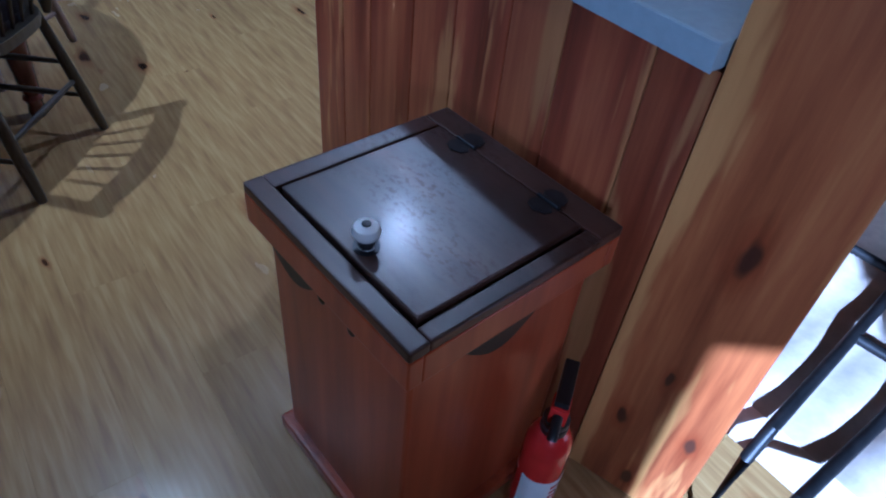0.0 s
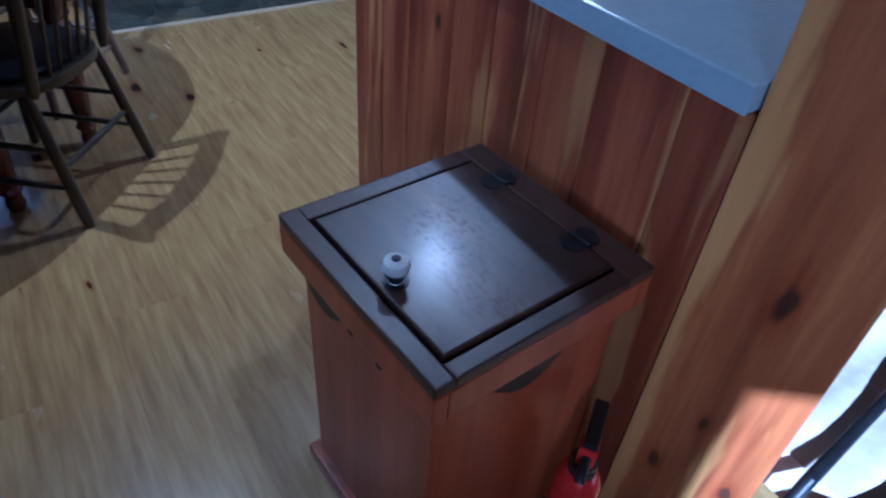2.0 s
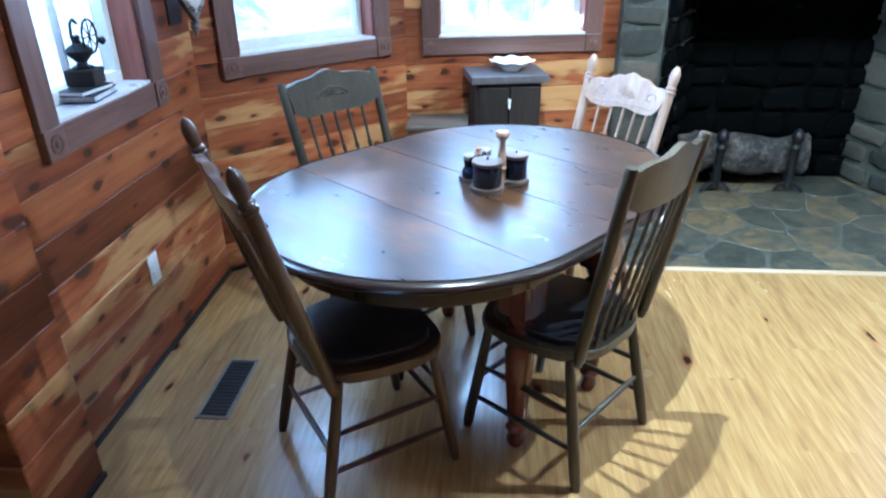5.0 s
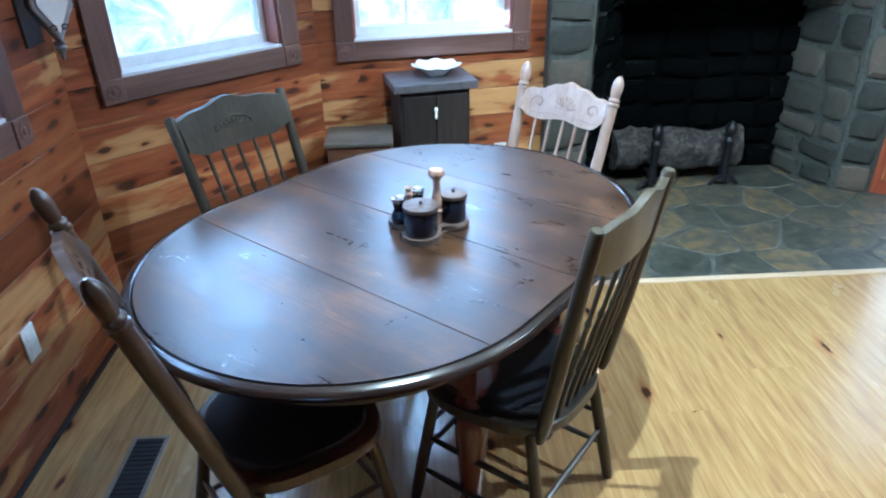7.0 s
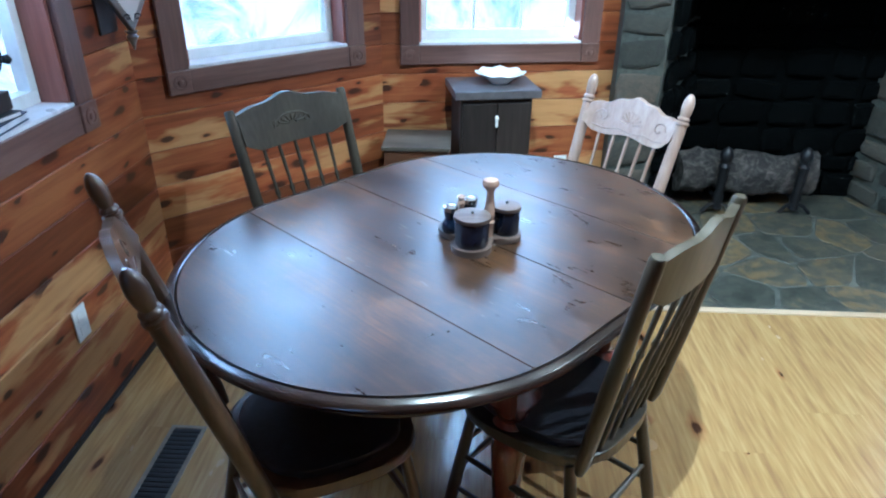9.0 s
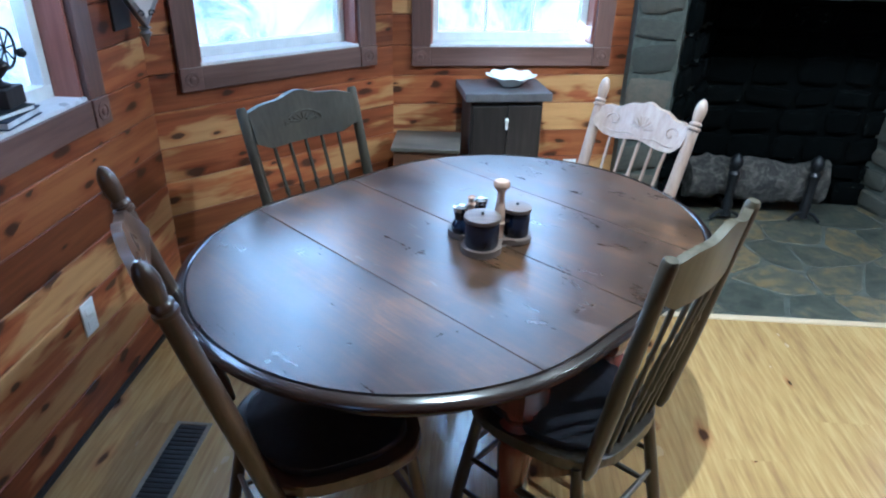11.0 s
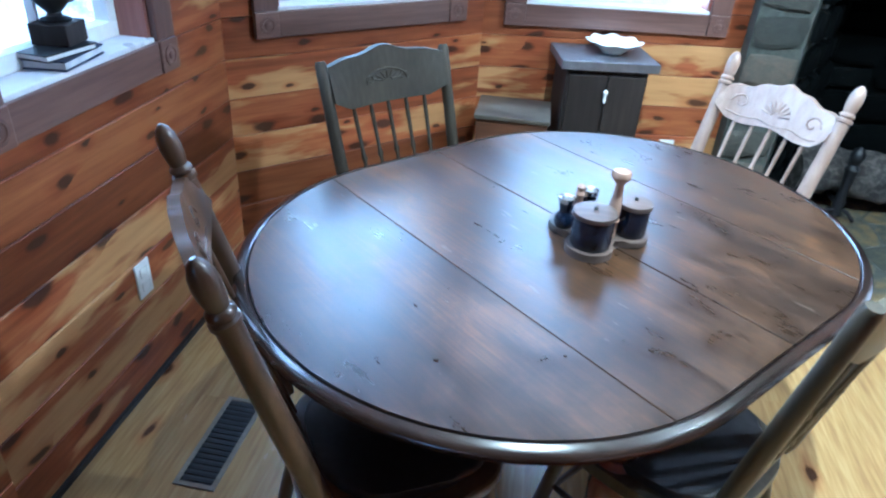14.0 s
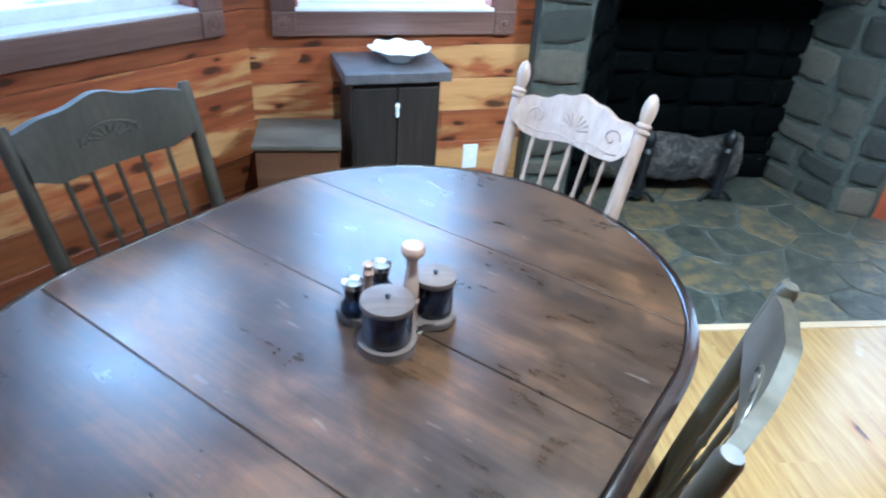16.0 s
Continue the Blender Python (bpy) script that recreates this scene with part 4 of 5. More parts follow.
for lo, hi in (((tx0, ty0, 0.6), (tx0 + 0.025, ty1, TOP - 0.02)), ((tx1 - 0.025, ty0, 0.6), (tx1, ty1, TOP - 0.02)), ((tx0 + 0.025, ty0, 0.6), (tx1 - 0.025, ty0 + 0.025, TOP - 0.02)), ((tx0 + 0.025, ty1 - 0.025, 0.6), (tx1 - 0.025, ty1, TOP - 0.02))):
    part("lip_board", boxes((lo, hi), bev=0.003), BIN_WOOD, bin_)
part("top_rail", boxes(((tx0, ty0, TOP - 0.02), (lx0 - 0.007, ty1, TOP)), bev=0.004), BIN_TOP, bin_)
part("top_rail", boxes(((lx1 + 0.003, ty0, TOP - 0.02), (tx1, ty1, TOP)), bev=0.004), BIN_TOP, bin_)
part("top_rail", boxes(((lx0 - 0.007, ty0, TOP - 0.02), (lx1 + 0.003, ly0 - 0.007, TOP)), bev=0.004), BIN_TOP, bin_)
part("top_rail", boxes(((lx0 - 0.007, ly1 + 0.007, TOP - 0.02), (lx1 + 0.003, ty1, TOP)), bev=0.004), BIN_TOP, bin_)
lid = part("lid", boxes(((lx0, ly0, TOP - 0.018), (lx1, ly1, TOP + 0.003)), bev=0.004), BIN_TOP, bin_, "dark worn lid with a scuffed finish")
part("knob", lathe([(0.013, 0), (0.01, 0.004), (0.008, 0.012), (0.012, 0.016), (0.0185, 0.022), (0.021, 0.03), (0.018, 0.038), (0.008, 0.042)], 20), CERAMIC, lid, "white ceramic knob", True, pose(0.575, -1.772, TOP + 0.003))
part("knob_neck", lathe([(0.02, 0), (0.02, 0.0012), (0.011, 0.0016), (0.0125, 0.01), (0.0105, 0.0135)], 16), IRON, lid, "dark metal neck under the knob", True, pose(0.575, -1.772, TOP + 0.0032))
part("knob_screw", lathe([(0.007, 0), (0.007, 0.002), (0.003, 0.003)], 12), IRON, lid, "dark screw", True, pose(0.575, -1.772, TOP + 0.0445))
for yy in (-1.655, -1.85):
    hb = lathe([(0.0045, -0.022), (0.0045, 0.022)], 10, pose(lx1 + 0.0015, yy, TOP + 0.004, 90, 0, 0))
    for s in (-1, 1):
        pts = [(lx1 + s * (0.004 + 0.03 * q), yy + w2 * 0.022) for q, w2 in ((0, -0.55), (0.35, -1), (0.8, -0.8), (1.05, 0), (0.8, 0.8), (0.35, 1), (0, 0.55))]
        n0 = len(hb.verts)
        sub = prism(pts, TOP + 0.003, TOP + 0.0055)
        tmp = bpy.data.meshes.new("tmp")
        sub.to_mesh(tmp)
        sub.free()
        hb.from_mesh(tmp)
    part("hinge", hb, IRON, bin_, "black butterfly hinge", True)


def crescent(w, h, n=16):
    return [(-w / 2 + w * k / n, -h * math.sin(math.pi * k / n)) for k in range(n + 1)]


part("hand_slot", prism(crescent(0.15, 0.042), 0, 0.004), BLACKPL, bin_, "dark finger slot", m=Matrix.Translation((0.70, by0 - 0.003, 0.574)) @ pose(0, 0, 0, 90, 0, 0))
part("hand_slot", prism(crescent(0.15, 0.042), 0, 0.004), BLACKPL, bin_, "dark finger slot", m=Matrix.Translation((bx0 - 0.003, -1.64, 0.574)) @ pose(0, 0, 0, 90, 0, -90))
for yy in (-1.72, -1.80):
    part("screw", lathe([(0.009, 0), (0.009, 0.005), (0.003, 0.007)], 12), IRON, bin_, "dark bolt head", m=Matrix.Translation((bx0, yy, 0.556)) @ pose(0, 0, 0, 0, -90, 0))

# ---- fire extinguisher ----
ext = thing("fire_extinguisher", pose(0.838, -2.03, 0, 0, 0, 35), "red fire extinguisher with white label standing on the floor", "fire extinguisher")
part("cylinder", lathe([(0.036, 0), (0.042, 0.006), (0.043, 0.02), (0.043, 0.27), (0.04, 0.295), (0.028, 0.318), (0.016, 0.328), (0.016, 0.335)], 28), RED, ext, smooth=True)
lab = bmesh.new()
for k in range(15):
    a0, a1 = radians(140 + k * 9), radians(149 + k * 9)
    vs = [lab.verts.new((0.0436 * math.cos(a), 0.0436 * math.sin(a), z)) for a in (a0, a1) for z in (0.07, 0.2)]
    lab.faces.new((vs[0], vs[2], vs[3], vs[1]))
label_ob = part("label", lab, WHITE, ext, "white paper label", True)
for z in range(5):
    bars = bmesh.new()
    for k in range(5):
        a0, a1 = radians(222 + k * 8), radians(229.5 + k * 8)
        vs = [bars.verts.new((0.0439 * math.cos(a), 0.0439 * math.sin(a), q)) for a in (a0, a1) for q in (0.105 + z * 0.017, 0.115 + z * 0.017)]
        bars.faces.new((vs[0], vs[2], vs[3], vs[1]))
    part("text_bar", bars, RED, label_ob)
part("collar", lathe([(0.022, 0.315), (0.025, 0.32), (0.025, 0.332), (0.021, 0.335), (0.024, 0.34), (0.024, 0.35), (0.019, 0.354)], 20), BLACKPL, ext, smooth=True)
part("valve", boxes(((-0.018, -0.016, 0.352), (0.018, 0.016, 0.395)), bev=0.004), RED, ext)
part("lever", boxes(((-0.016, -0.013, 0.397), (0.085, 0.013, 0.41)), bev=0.004), BLACKPL, ext, "black squeeze lever")
part("lever", boxes(((0.02, -0.012, 0.365), (0.08, 0.012, 0.375)), bev=0.004), BLACKPL, ext, "black carrying lever")
part("nozzle", tube([(-0.018, 0, 0.375), (-0.045, 0, 0.372), (-0.055, 0, 0.36)], 0.009, 10), BLACKPL, ext, smooth=True)

# ---- upholstered chair with a black tube frame beside the post ----
lounge = thing("lounge_chair", pose(0, 0, 0), "cream quilted lounge chair on a black metal tube frame", "lounge chair")

def cushion(w, d, t, n=14, puff=0.02):
    bm = bmesh.new()
    top = [[bm.verts.new((w * i / n, d * j / n, t + puff * abs(math.sin(math.pi * 3 * i / n)) ** 0.5 * abs(math.sin(math.pi * 3 * j / n)) ** 0.5)) for j in range(n + 1)] for i in range(n + 1)]
    low = [[bm.verts.new((w * i / n, d * j / n, 0)) for j in range(n + 1)] for i in range(n + 1)]
    for i in range(n):
        for j in range(n):
            bm.faces.new((top[i][j], top[i + 1][j], top[i + 1][j + 1], top[i][j + 1]))
            bm.faces.new((low[i][j], low[i][j + 1], low[i + 1][j + 1], low[i + 1][j]))
    for i in range(n):
        bm.faces.new((low[i][0], low[i + 1][0], top[i + 1][0], top[i][0]))
        bm.faces.new((low[i + 1][n], low[i][n], top[i][n], top[i + 1][n]))
        bm.faces.new((low[0][i + 1], low[0][i], top[0][i], top[0][i + 1]))
        bm.faces.new((low[n][i], low[n][i + 1], top[n][i + 1], top[n][i]))
    return bm


for k, (y0, d) in enumerate(((-2.98, 0.3), (-2.67, 0.3), (-2.36, 0.33))):
    part("seat_cushion", cushion(0.98, d, 0.1), CREAM, lounge, "creased cream seat cushion", True, pose(1.13, y0, 0.27 + 0.004 * k))
part("back_cushion", cushion(0.34, 0.95, 0.1), CREAM, lounge, "creased cream back cushion", True, pose(2.1, -2.98, 0.34, 0, -62, 0))
for pts in ([(1.06, -2.262, 0.0), (1.05, -2.265, 0.36), (1.09, -2.262, 0.405), (1.35, -2.237, 0.41), (1.62, -2.21, 0.415), (1.9, -2.19, 0.44), (2.06, -2.18, 0.6)],
            [(1.0, -2.36, 0.0), (0.99, -2.362, 0.36), (1.02, -2.36, 0.4), (1.35, -2.36, 0.408), (1.75, -2.365, 0.41), (2.06, -2.37, 0.6)]):
    part("frame_rail", tube(pts, 0.0115, 10), IRON, lounge, "black metal tube", True)
part("frame_bar", rod((1.41, -2.232, 0.41), (1.43, -2.36, 0.408), 0.0105), IRON, lounge, smooth=True)
part("frame_bar", rod((1.64, -2.06, 0.42), (1.66, -2.21, 0.416), 0.0105), IRON, lounge, smooth=True)
part("frame_bar", rod((1.02, -2.36, 0.16), (1.06, -2.262, 0.16), 0.0095), IRON, lounge, smooth=True)
for yy in (-2.95, -2.06):
    part("leg", tube([(2.04, yy, 0.0), (2.04, yy, 0.3), (1.2, yy, 0.26)], 0.0115, 10), IRON, lounge, smooth=True)

# ---- small cupboard, bowl and wood box under the north window ----
cup = thing("small_cupboard", frame_at((-0.115, 1.375), (0.981, 0.193)), "small dark weathered wooden cupboard with two doors", "cupboard")
part("body", boxes(((0.03, 0.03, 0.0), (0.37, 0.29, 0.795)), bev=0.004), DARK_CAB, cup)
d1 = part("door", boxes(((0.04, 0.012, 0.05), (0.196, 0.03, 0.775)), bev=0.003), DARK_CAB, cup)
part("door", boxes(((0.204, 0.012, 0.05), (0.36, 0.03, 0.775)), bev=0.003), DARK_CAB, cup)
part("pull", lathe([(0.004, 0), (0.008, 0.012), (0.006, 0.03), (0.011, 0.045), (0.006, 0.055)], 12), CERAMIC, d1, "small white pull tag", True, pose(0.198, 0.006, 0.665))
part("top", boxes(((0, 0, 0.797), (0.405, 0.31, 0.835)), bev=0.005), plain("grey_worn_top", (0.1, 0.094, 0.1), 0.35, 0, 0.2, 14, 0.1), cup, "grey worn top board")
bowl = thing("serving_bowl", pose(0.09, 1.585, 0.836), "white ceramic bowl with a wavy rim on the cupboard", "bowl")
bw = bmesh.new()
rings = []
prof2 = [(0.045, 0.0), (0.05, 0.008), (0.07, 0.022), (0.1, 0.042), (0.118, 0.05), (0.114, 0.053), (0.095, 0.045), (0.062, 0.026), (0.04, 0.014), (0.003, 0.013)]
for i, (r0, z) in enumerate(prof2):
    ring = []
    for k in range(48):
        a = 2 * math.pi * k / 48
        wv = 0.05 * math.cos(8 * a) * (r0 / 0.118) ** 2
        ring.append(bw.verts.new((r0 * (1 + wv) * math.cos(a), r0 * (1 + wv) * math.sin(a), z + 0.004 * math.cos(8 * a) * (r0 > 0.09))))
    rings.append(ring)
for a, b in zip(rings, rings[1:]):
    for k in range(48):
        bw.faces.new((a[k], a[(k + 1) % 48], b[(k + 1) % 48], b[k]))
bw.faces.new(rings[0][::-1])
bw.faces.new(rings[-1])
part("bowl", bw, CERAMIC, bowl, smooth=True)
wb = thing("wood_box", frame_at((-0.445, 1.265), (1, 0.02)), "low brown wooden box with a sloping figured lid", "box")
part("body", boxes(((0.01, 0.012, 0), (0.305, 0.27, 0.585)), bev=0.004), BOX_WOOD, wb)
part("lid", boxes(((0, 0, 0.587), (0.315, 0.285, 0.605)), bev=0.004), wood("grey_figured_lid", (0.022, 0.016, 0.011), (0.075, 0.064, 0.046), (0.12, 0.105, 0.078), "x", 5, 0.45, 0, None, 0.05, 0.05, broad=2.4, stretch=0.45), wb, "grey-brown figured lid")

# ---- condiment caddy on the table ----
CAD = pose(-0.007, 0.012, TZ + 0.001)
caddy = thing("condiment_caddy", CAD, "wooden condiment caddy with dark jars and a turned handle", "condiment caddy")
LOBES = ((-0.019, -0.058, 0.054), (0.070, 0.018, 0.046), (-0.056, 0.042, 0.056))
trefoil = []
for k in range(96):
    a = 2 * math.pi * k / 96
    d = Vector((math.cos(a), math.sin(a)))
    reach = [0.046]
    for lx, ly, lr in LOBES:
        c = Vector((lx, ly))
        q = lr * lr - (c.length_squared - c.dot(d) ** 2)
        if q > 0:
            reach.append(c.dot(d) + math.sqrt(q))
    trefoil.append(d * max(reach))
for _ in range(3):
    trefoil = [(trefoil[k - 1] + trefoil[k] * 2 + trefoil[(k + 1) % 96]) / 4 for k in range(96)]
trefoil = [tuple(p) for p in trefoil]
part("base", prism(trefoil, 0.0, 0.018, 0.005, 2), LIDWOOD, caddy, "brown lobed wooden base")
part("handle", lathe([(0.013, 0.018), (0.014, 0.05), (0.0165, 0.06), (0.013, 0.066), (0.0145, 0.074), (0.0145, 0.09), (0.0105, 0.125), (0.0095, 0.146), (0.014, 0.153), (0.0205, 0.16), (0.0225, 0.168), (0.019, 0.177), (0.004, 0.182)], 18), PEPPER, caddy, "pale turned wooden handle", True, pose(0.026, -0.006, 0.0))
for px, py, r, hgt in ((-0.019, -0.058, 0.0445, 0.07), (0.072, 0.02, 0.0355, 0.068)):
    j = part("jar", lathe([(r * 0.94, 0.018), (r, 0.024), (r, 0.018 + hgt - 0.006), (r * 0.96, 0.018 + hgt)], 26), BLACKGLASS, caddy, "dark blue glazed jar", True, pose(px, py, 0))
    lid_ = part("jar_lid", lathe([(r * 1.06, 0.018 + hgt), (r * 1.1, 0.022 + hgt), (r * 1.08, 0.029 + hgt), (r * 0.6, 0.032 + hgt), (0.002, 0.033 + hgt)], 26), LIDWOOD, j, "brown wooden lid", True)
    part("lid_knob", lathe([(0.003, 0.051 + hgt - 0.018), (0.005, 0.055 + hgt - 0.018), (0.002, 0.058 + hgt - 0.018)], 10), IRON, j, smooth=True)
for dx, dy in ((-0.078, 0.012), (-0.026, 0.07)):
    s = part("shaker", lathe([(0.019, 0.018), (0.024, 0.03), (0.023, 0.042), (0.014, 0.056), (0.017, 0.072), (0.019, 0.08)], 20), BLACKGLASS, caddy, "small dark bulbous shaker", True, pose(dx, dy, 0))
    part("shaker_cap", lathe([(0.0195, 0.08), (0.0205, 0.084), (0.02, 0.092), (0.012, 0.096), (0.002, 0.097)], 18), STEEL, s, "steel cap", True)
part("small_mill", lathe([(0.01, 0.018), (0.009, 0.08), (0.012, 0.09), (0.008, 0.098), (0.011, 0.108), (0.003, 0.114)], 14), PEPPER, caddy, "turned mill top", True, pose(-0.05, 0.042, 0))

# ---- floor register, outlets ----
reg = thing("floor_register", frame_at((-0.895, -0.265), (0.0, 1.0)), "dark metal floor vent beside the cedar wall", "floor vent")
part("frame", boxes(((0, 0, 0.0), (0.345, 0.014, 0.004)), ((0, 0.106, 0.0), (0.345, 0.12, 0.004)), ((0, 0.014, 0.0), (0.014, 0.106, 0.004)), ((0.331, 0.014, 0.0), (0.345, 0.106, 0.004)), bev=0.001), plain("bronze_frame", (0.2, 0.17, 0.12), 0.4, 0.4), reg)
part("well", boxes(((0.014, 0.014, 0.0003), (0.331, 0.106, 0.001))), BLACKPL, reg)
for k in range(16):
    part("slat", boxes(((0.02 + k * 0.0195, 0.014, 0.001), (0.029 + k * 0.0195, 0.106, 0.0035))), VENT, reg)


def outlet(m):
    o = thing("wall_outlet", m, "white plastic electrical outlet on the cedar wall", "outlet", "wall outlets")
    pl = part("plate", boxes(((-0.035, -0.006, -0.058), (0.035, 0, 0.058)), bev=0.003), WHITE, o)
    for z in (-0.024, 0.024):
        sk = part("socket", boxes(((-0.017, -0.008, z - 0.015), (0.017, -0.006, z + 0.015)), bev=0.002), WHITE, pl)
    return o


outlet(M1 @ pose(0.14 + 0.64, -0.001, 0.364))
outlet(M3 @ pose(0.936, -0.001, 0.35))

# ---- coffee mill on a book, on the sill of window_1 ----
sill_z = WZ0 + 0.012
bookp = thing("book", M1 @ pose(0.725, 0.055, sill_z + 0.0005, 0, 0, 8), "dark blue hardback book lying on the window sill", "book")
part("cover", boxes(((-0.09, -0.06, 0), (0.09, 0.06, 0.004)), ((-0.09, -0.06, 0.02), (0.09, 0.06, 0.024)), ((-0.09, 0.056, 0.004), (0.09, 0.06, 0.02)), bev=0.001), plain("dark_blue_cloth", (0.02, 0.03, 0.07), 0.6), bookp)
part("page_block", boxes(((-0.085, -0.056, 0.004), (0.085, 0.055, 0.02))), plain("paper", (0.6, 0.62, 0.66), 0.7), bookp, "pale page block")
bookq = thing("book", M1 @ pose(0.7, 0.05, sill_z + 0.0255, 0, 0, -6), "thin dark book with pale pages on another book", "book")
part("cover", boxes(((-0.08, -0.055, 0), (0.08, 0.055, 0.003)), ((-0.08, -0.055, 0.013), (0.08, 0.055, 0.016)), ((-0.08, 0.052, 0.003), (0.08, 0.055, 0.013)), bev=0.001), BLACKPL, bookq)
part("page_block", boxes(((-0.076, -0.052, 0.003), (0.076, 0.051, 0.013))), WHITE, bookq, "pale page block")
mill = thing("coffee_mill", M1 @ pose(0.735, 0.055, sill_z + 0.0425, 0, 0, 8), "antique iron coffee mill with a wheel on a wooden box", "coffee mill")
part("box", boxes(((-0.045, -0.045, 0), (0.045, 0.045, 0.05)), bev=0.003), DARK_CAB, mill, "dark wooden box")
part("bowl", lathe([(0.034, 0.0505), (0.034, 0.056), (0.018, 0.063), (0.016, 0.07), (0.026, 0.08), (0.04, 0.096), (0.042, 0.106), (0.03, 0.12), (0.014, 0.128), (0.01, 0.14), (0.013, 0.15), (0.004, 0.156)], 18), IRON, mill, "bulbous iron hopper", True)
wheel = part("wheel", tube([(0.052 * math.cos(2 * math.pi * k / 28), 0.0, 0.052 * math.sin(2 * math.pi * k / 28)) for k in range(29)], 0.004, 8), IRON, mill, "iron hand wheel", True, pose(0.028, -0.03, 0.145))
for k in range(4):
    a = math.pi * k / 4
    part("spoke", rod((0.05 * math.cos(a), 0, 0.05 * math.sin(a)), (-0.05 * math.cos(a), 0, -0.05 * math.sin(a)), 0.0025, 8), IRON, wheel, smooth=True)
part("crank_knob", lathe([(0.004, 0), (0.012, 0.006), (0.014, 0.016), (0.006, 0.024)], 12), IRON, wheel, smooth=True, m=pose(0.05, -0.002, -0.02, 90, 0, 0))
part("arch", tube([(-0.03, 0, 0.105), (-0.032, 0, 0.15), (-0.022, 0, 0.19), (0.0, 0, 0.2), (0.025, 0, 0.185)], 0.005, 8), IRON, mill, smooth=True)

# ---- lantern-shaped mirror sconce on the wall by the corner ----
sc = thing("wall_sconce", M1 @ pose(1.345, 0.0, 1.2), "diamond-shaped mirror sconce in a dark frame", "sconce")
PEWTER = plain("pewter", (0.3, 0.31, 0.33), 0.35, 0.8)
part("backplate", boxes(((-0.085, -0.01, -0.02), (0.03, 0, 0.42)), bev=0.003), BLACKPL, sc)
dm = [(0.0, -0.015), (0.066, 0.1), (0.052, 0.215), (-0.052, 0.215), (-0.066, 0.1)]
stand = Matrix.Translation((0.0, -0.06, 0)) @ pose(0, 0, 0, 0, 0, -42) @ pose(0, 0, 0, 90, 0, 0)
part("frame", prism(dm, 0.0, 0.05, 0.004, 1), PEWTER, sc, "grey pewter lantern frame", m=stand)
part("mirror", prism([(x * 0.74, 0.03 + y * 0.78) for x, y in dm], 0.052, 0.055), plain("frosted_silver", (0.85, 0.86, 0.88), 0.22, 0.3, 0.02, 5, 0), sc, "silvery glass pane", m=stand)
part("drop", lathe([(0.002, -0.075), (0.01, -0.05), (0.02, -0.03), (0.012, -0.022), (0.022, -0.012)], 14), PEWTER, sc, "pointed pewter drop", True, pose(-0.02, -0.08, 0))
part("bracket", rod((0, -0.008, 0.2), (0, -0.07, 0.2), 0.008), PEWTER, sc)
for sx in (-1, 1):
    part("scroll", tube([(sx * (0.016 + (0.013 - 0.0012 * k) * math.cos(k * 0.8)), -0.07, 0.035 + (0.013 - 0.0012 * k) * math.sin(k * 0.8)) for k in range(9)], 0.0022, 6), IRON, sc, smooth=True, m=Matrix.Translation((0.0, -0.06, 0)) @ pose(0, 0, 0, 0, 0, -42) @ pose(0, 0.012, 0))

solid("extension_cord", tube([(0, -0.51, 1.04), (0, -0.527, 0.958), (0, -0.556, 0.86), (0, -0.566, 0.783), (0, -0.556, 0.705), (0, -0.531, 0.64)], 0.0022, 6), plain("pale_cord", (0.6, 0.5, 0.45), 0.6), pose(-1.274, 0, 0), "thin pale cord hanging on the cedar wall", "cord", smooth=True)

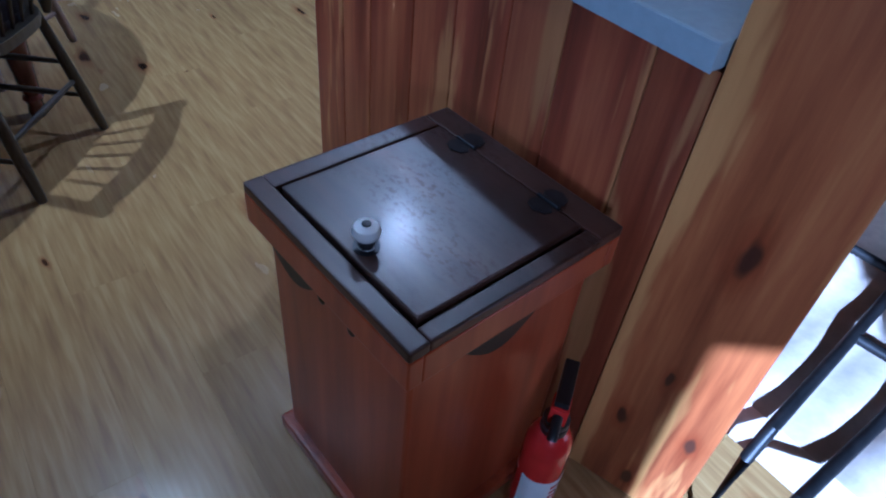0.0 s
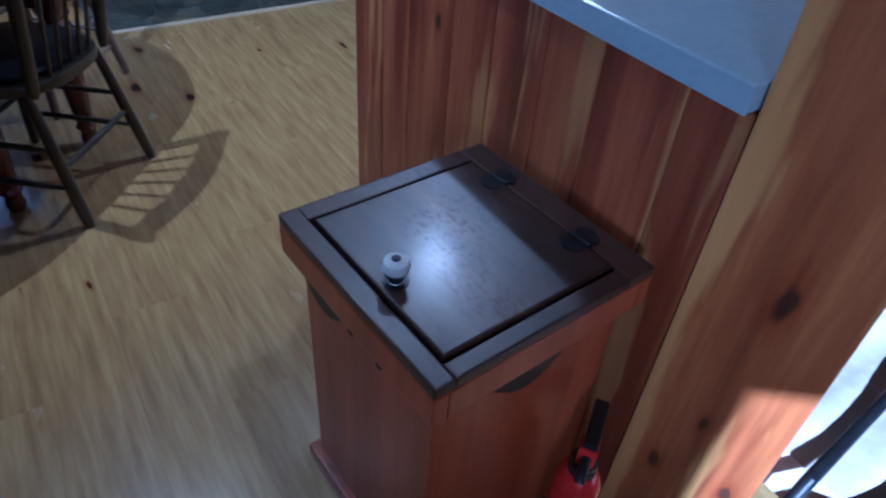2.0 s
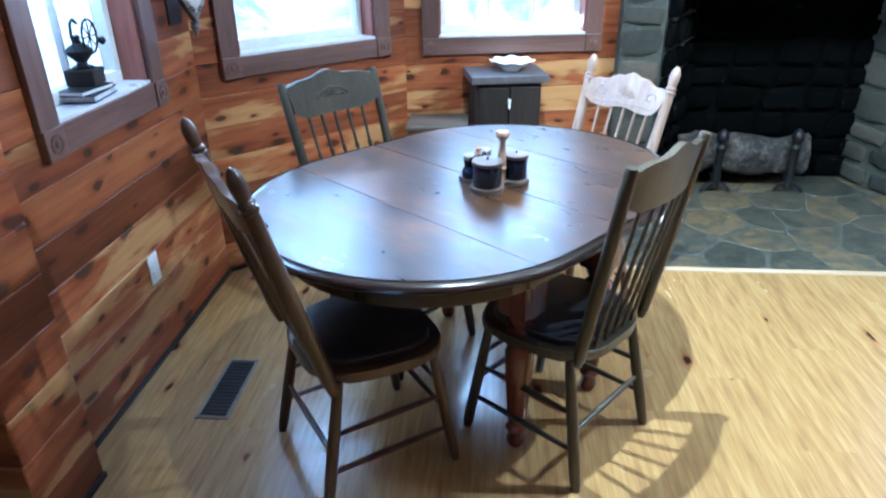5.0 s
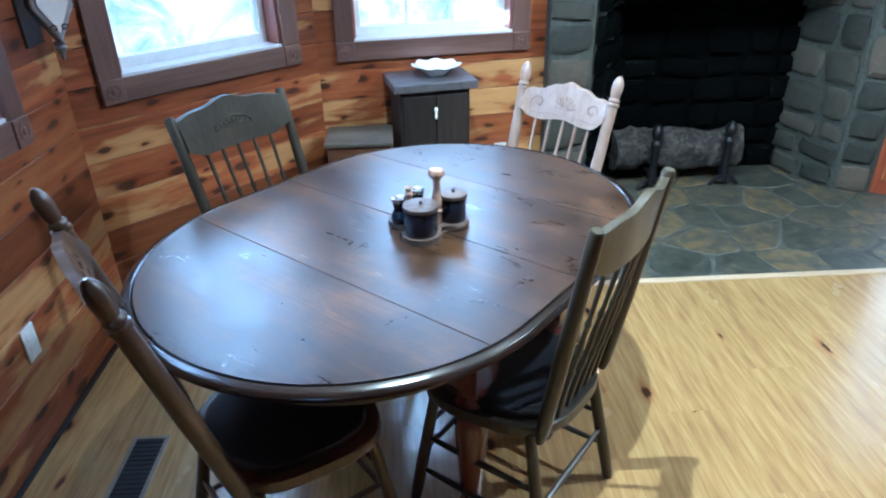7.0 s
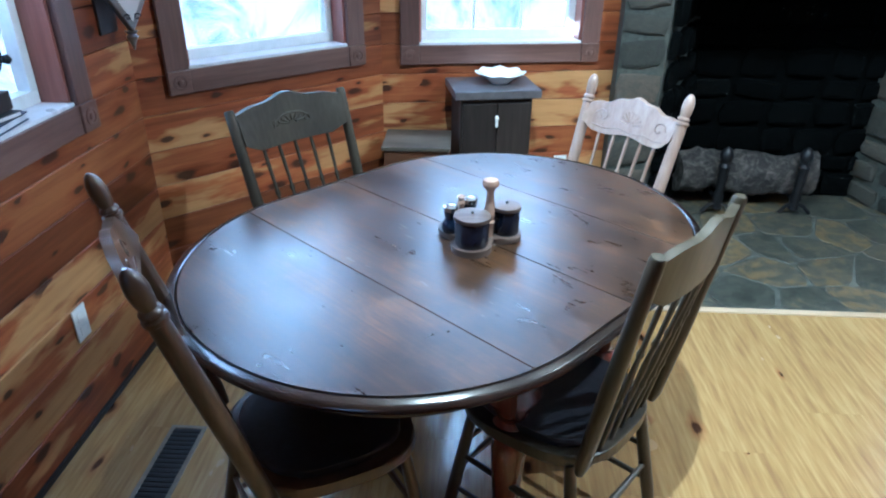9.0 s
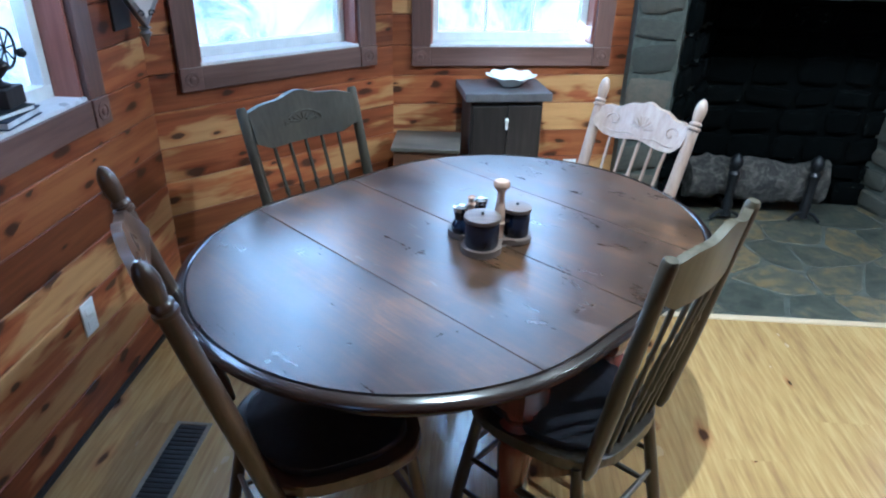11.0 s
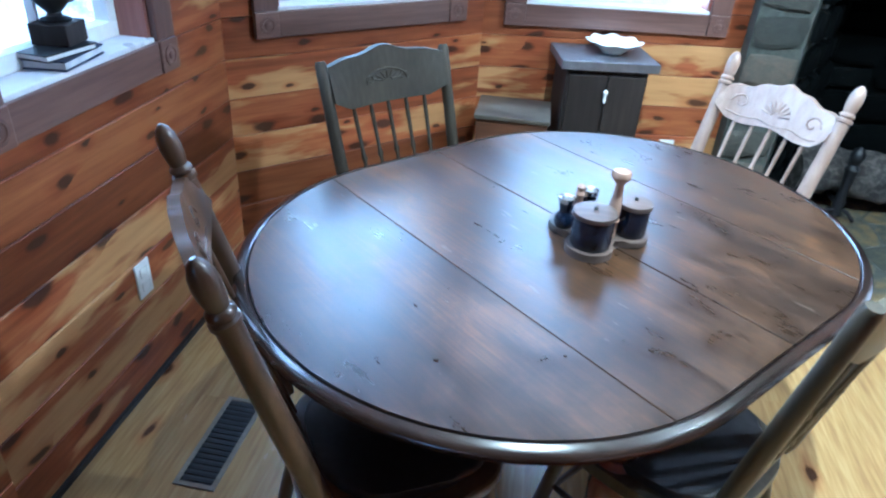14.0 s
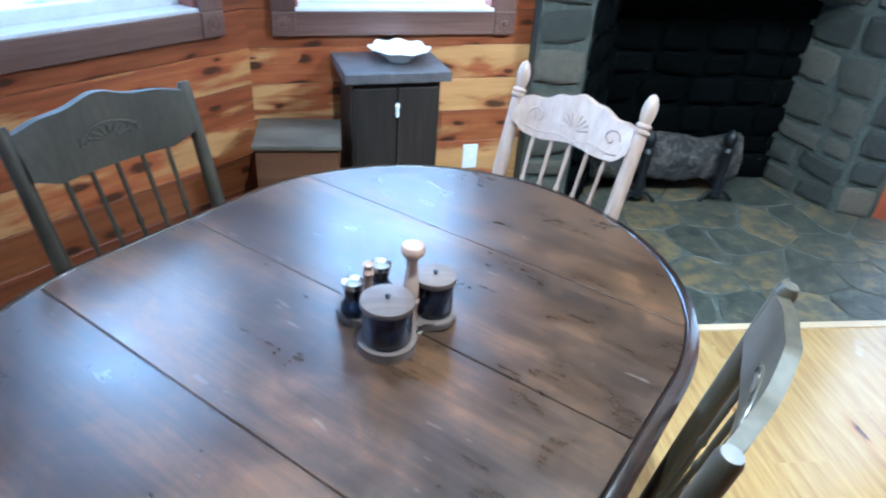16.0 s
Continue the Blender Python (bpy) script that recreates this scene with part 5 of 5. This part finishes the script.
# ---- far kitchen: white refrigerator ----
fr = thing("refrigerator", frame_at((2.95, 0.55), (0.75, -0.66)), "white refrigerator standing beyond the island", "refrigerator")
part("body", boxes(((0, 0.06, 0), (0.75, 0.7, 1.7)), bev=0.01), WHITE, fr)
rd = part("door", boxes(((0.004, 0, 0.05), (0.746, 0.055, 1.15)), bev=0.01), WHITE, fr)
part("handle", rod((0.06, -0.03, 0.6), (0.06, -0.03, 1.1), 0.012), STEEL, rd, smooth=True)
rd = part("door", boxes(((0.004, 0, 1.16), (0.746, 0.055, 1.69)), bev=0.01), WHITE, fr)
part("handle", rod((0.06, -0.03, 1.2), (0.06, -0.03, 1.5), 0.012), STEEL, rd, smooth=True)

# ---- ceiling lights ----
for (lx, ly, lz), nm in ((TABLE_LAMP, "above the dining table"), (KITCHEN_LAMP, "above the kitchen island"), (HEARTH_LAMP, "before the stone hearth")):
    cl = thing("ceiling_light", pose(lx, ly, CEIL), "small round ceiling light " + nm, "ceiling light", "ceiling lights")
    part("canopy", lathe([(0.07, -0.018), (0.075, -0.004), (0.075, 0)], 24), IRON, cl, smooth=True)
    part("bulb", lathe([(0.004, -0.06), (0.018, -0.055), (0.022, -0.04), (0.014, -0.019)], 14), glow("lit_bulb", (1.0, 0.9, 0.7), 0.9), cl, smooth=True)

# ---- floor planks ----
PW, PL = 0.19, 1.22
plank_cache = {}


def floor_plank(x, y0, y1):
    key = round(y1 - y0, 3)
    if key not in plank_cache:
        plank_cache[key] = finish(boxes(((0.0001, 0.0001, -0.0118), (PW - 0.0001, key - 0.0001, 0.0)), bev=0.0003), "floor_plank", FLOOR_WOOD)
    ob = new("floor_plank", plank_cache[key])
    ob.parent = floor
    ob.matrix_basis = pose(x, y0, 0)


row = 0
x = -1.29
while x < 3.4:
    off = (0.0, 0.41, 0.78, 0.2, 0.61)[row % 5]
    end = 0.925 if x + PW > 0.56 else 1.72
    if x < -0.5:
        end = min(end, 0.82 + (x + 1.29) * 0.9)
    y = -4.4 - off
    while y < end - 0.01:
        y1 = min(y + PL, end)
        if end - y1 < 0.05:
            y1 = end
        floor_plank(x, max(y, -4.44), y1)
        y = y1
    x += PW
    row += 1
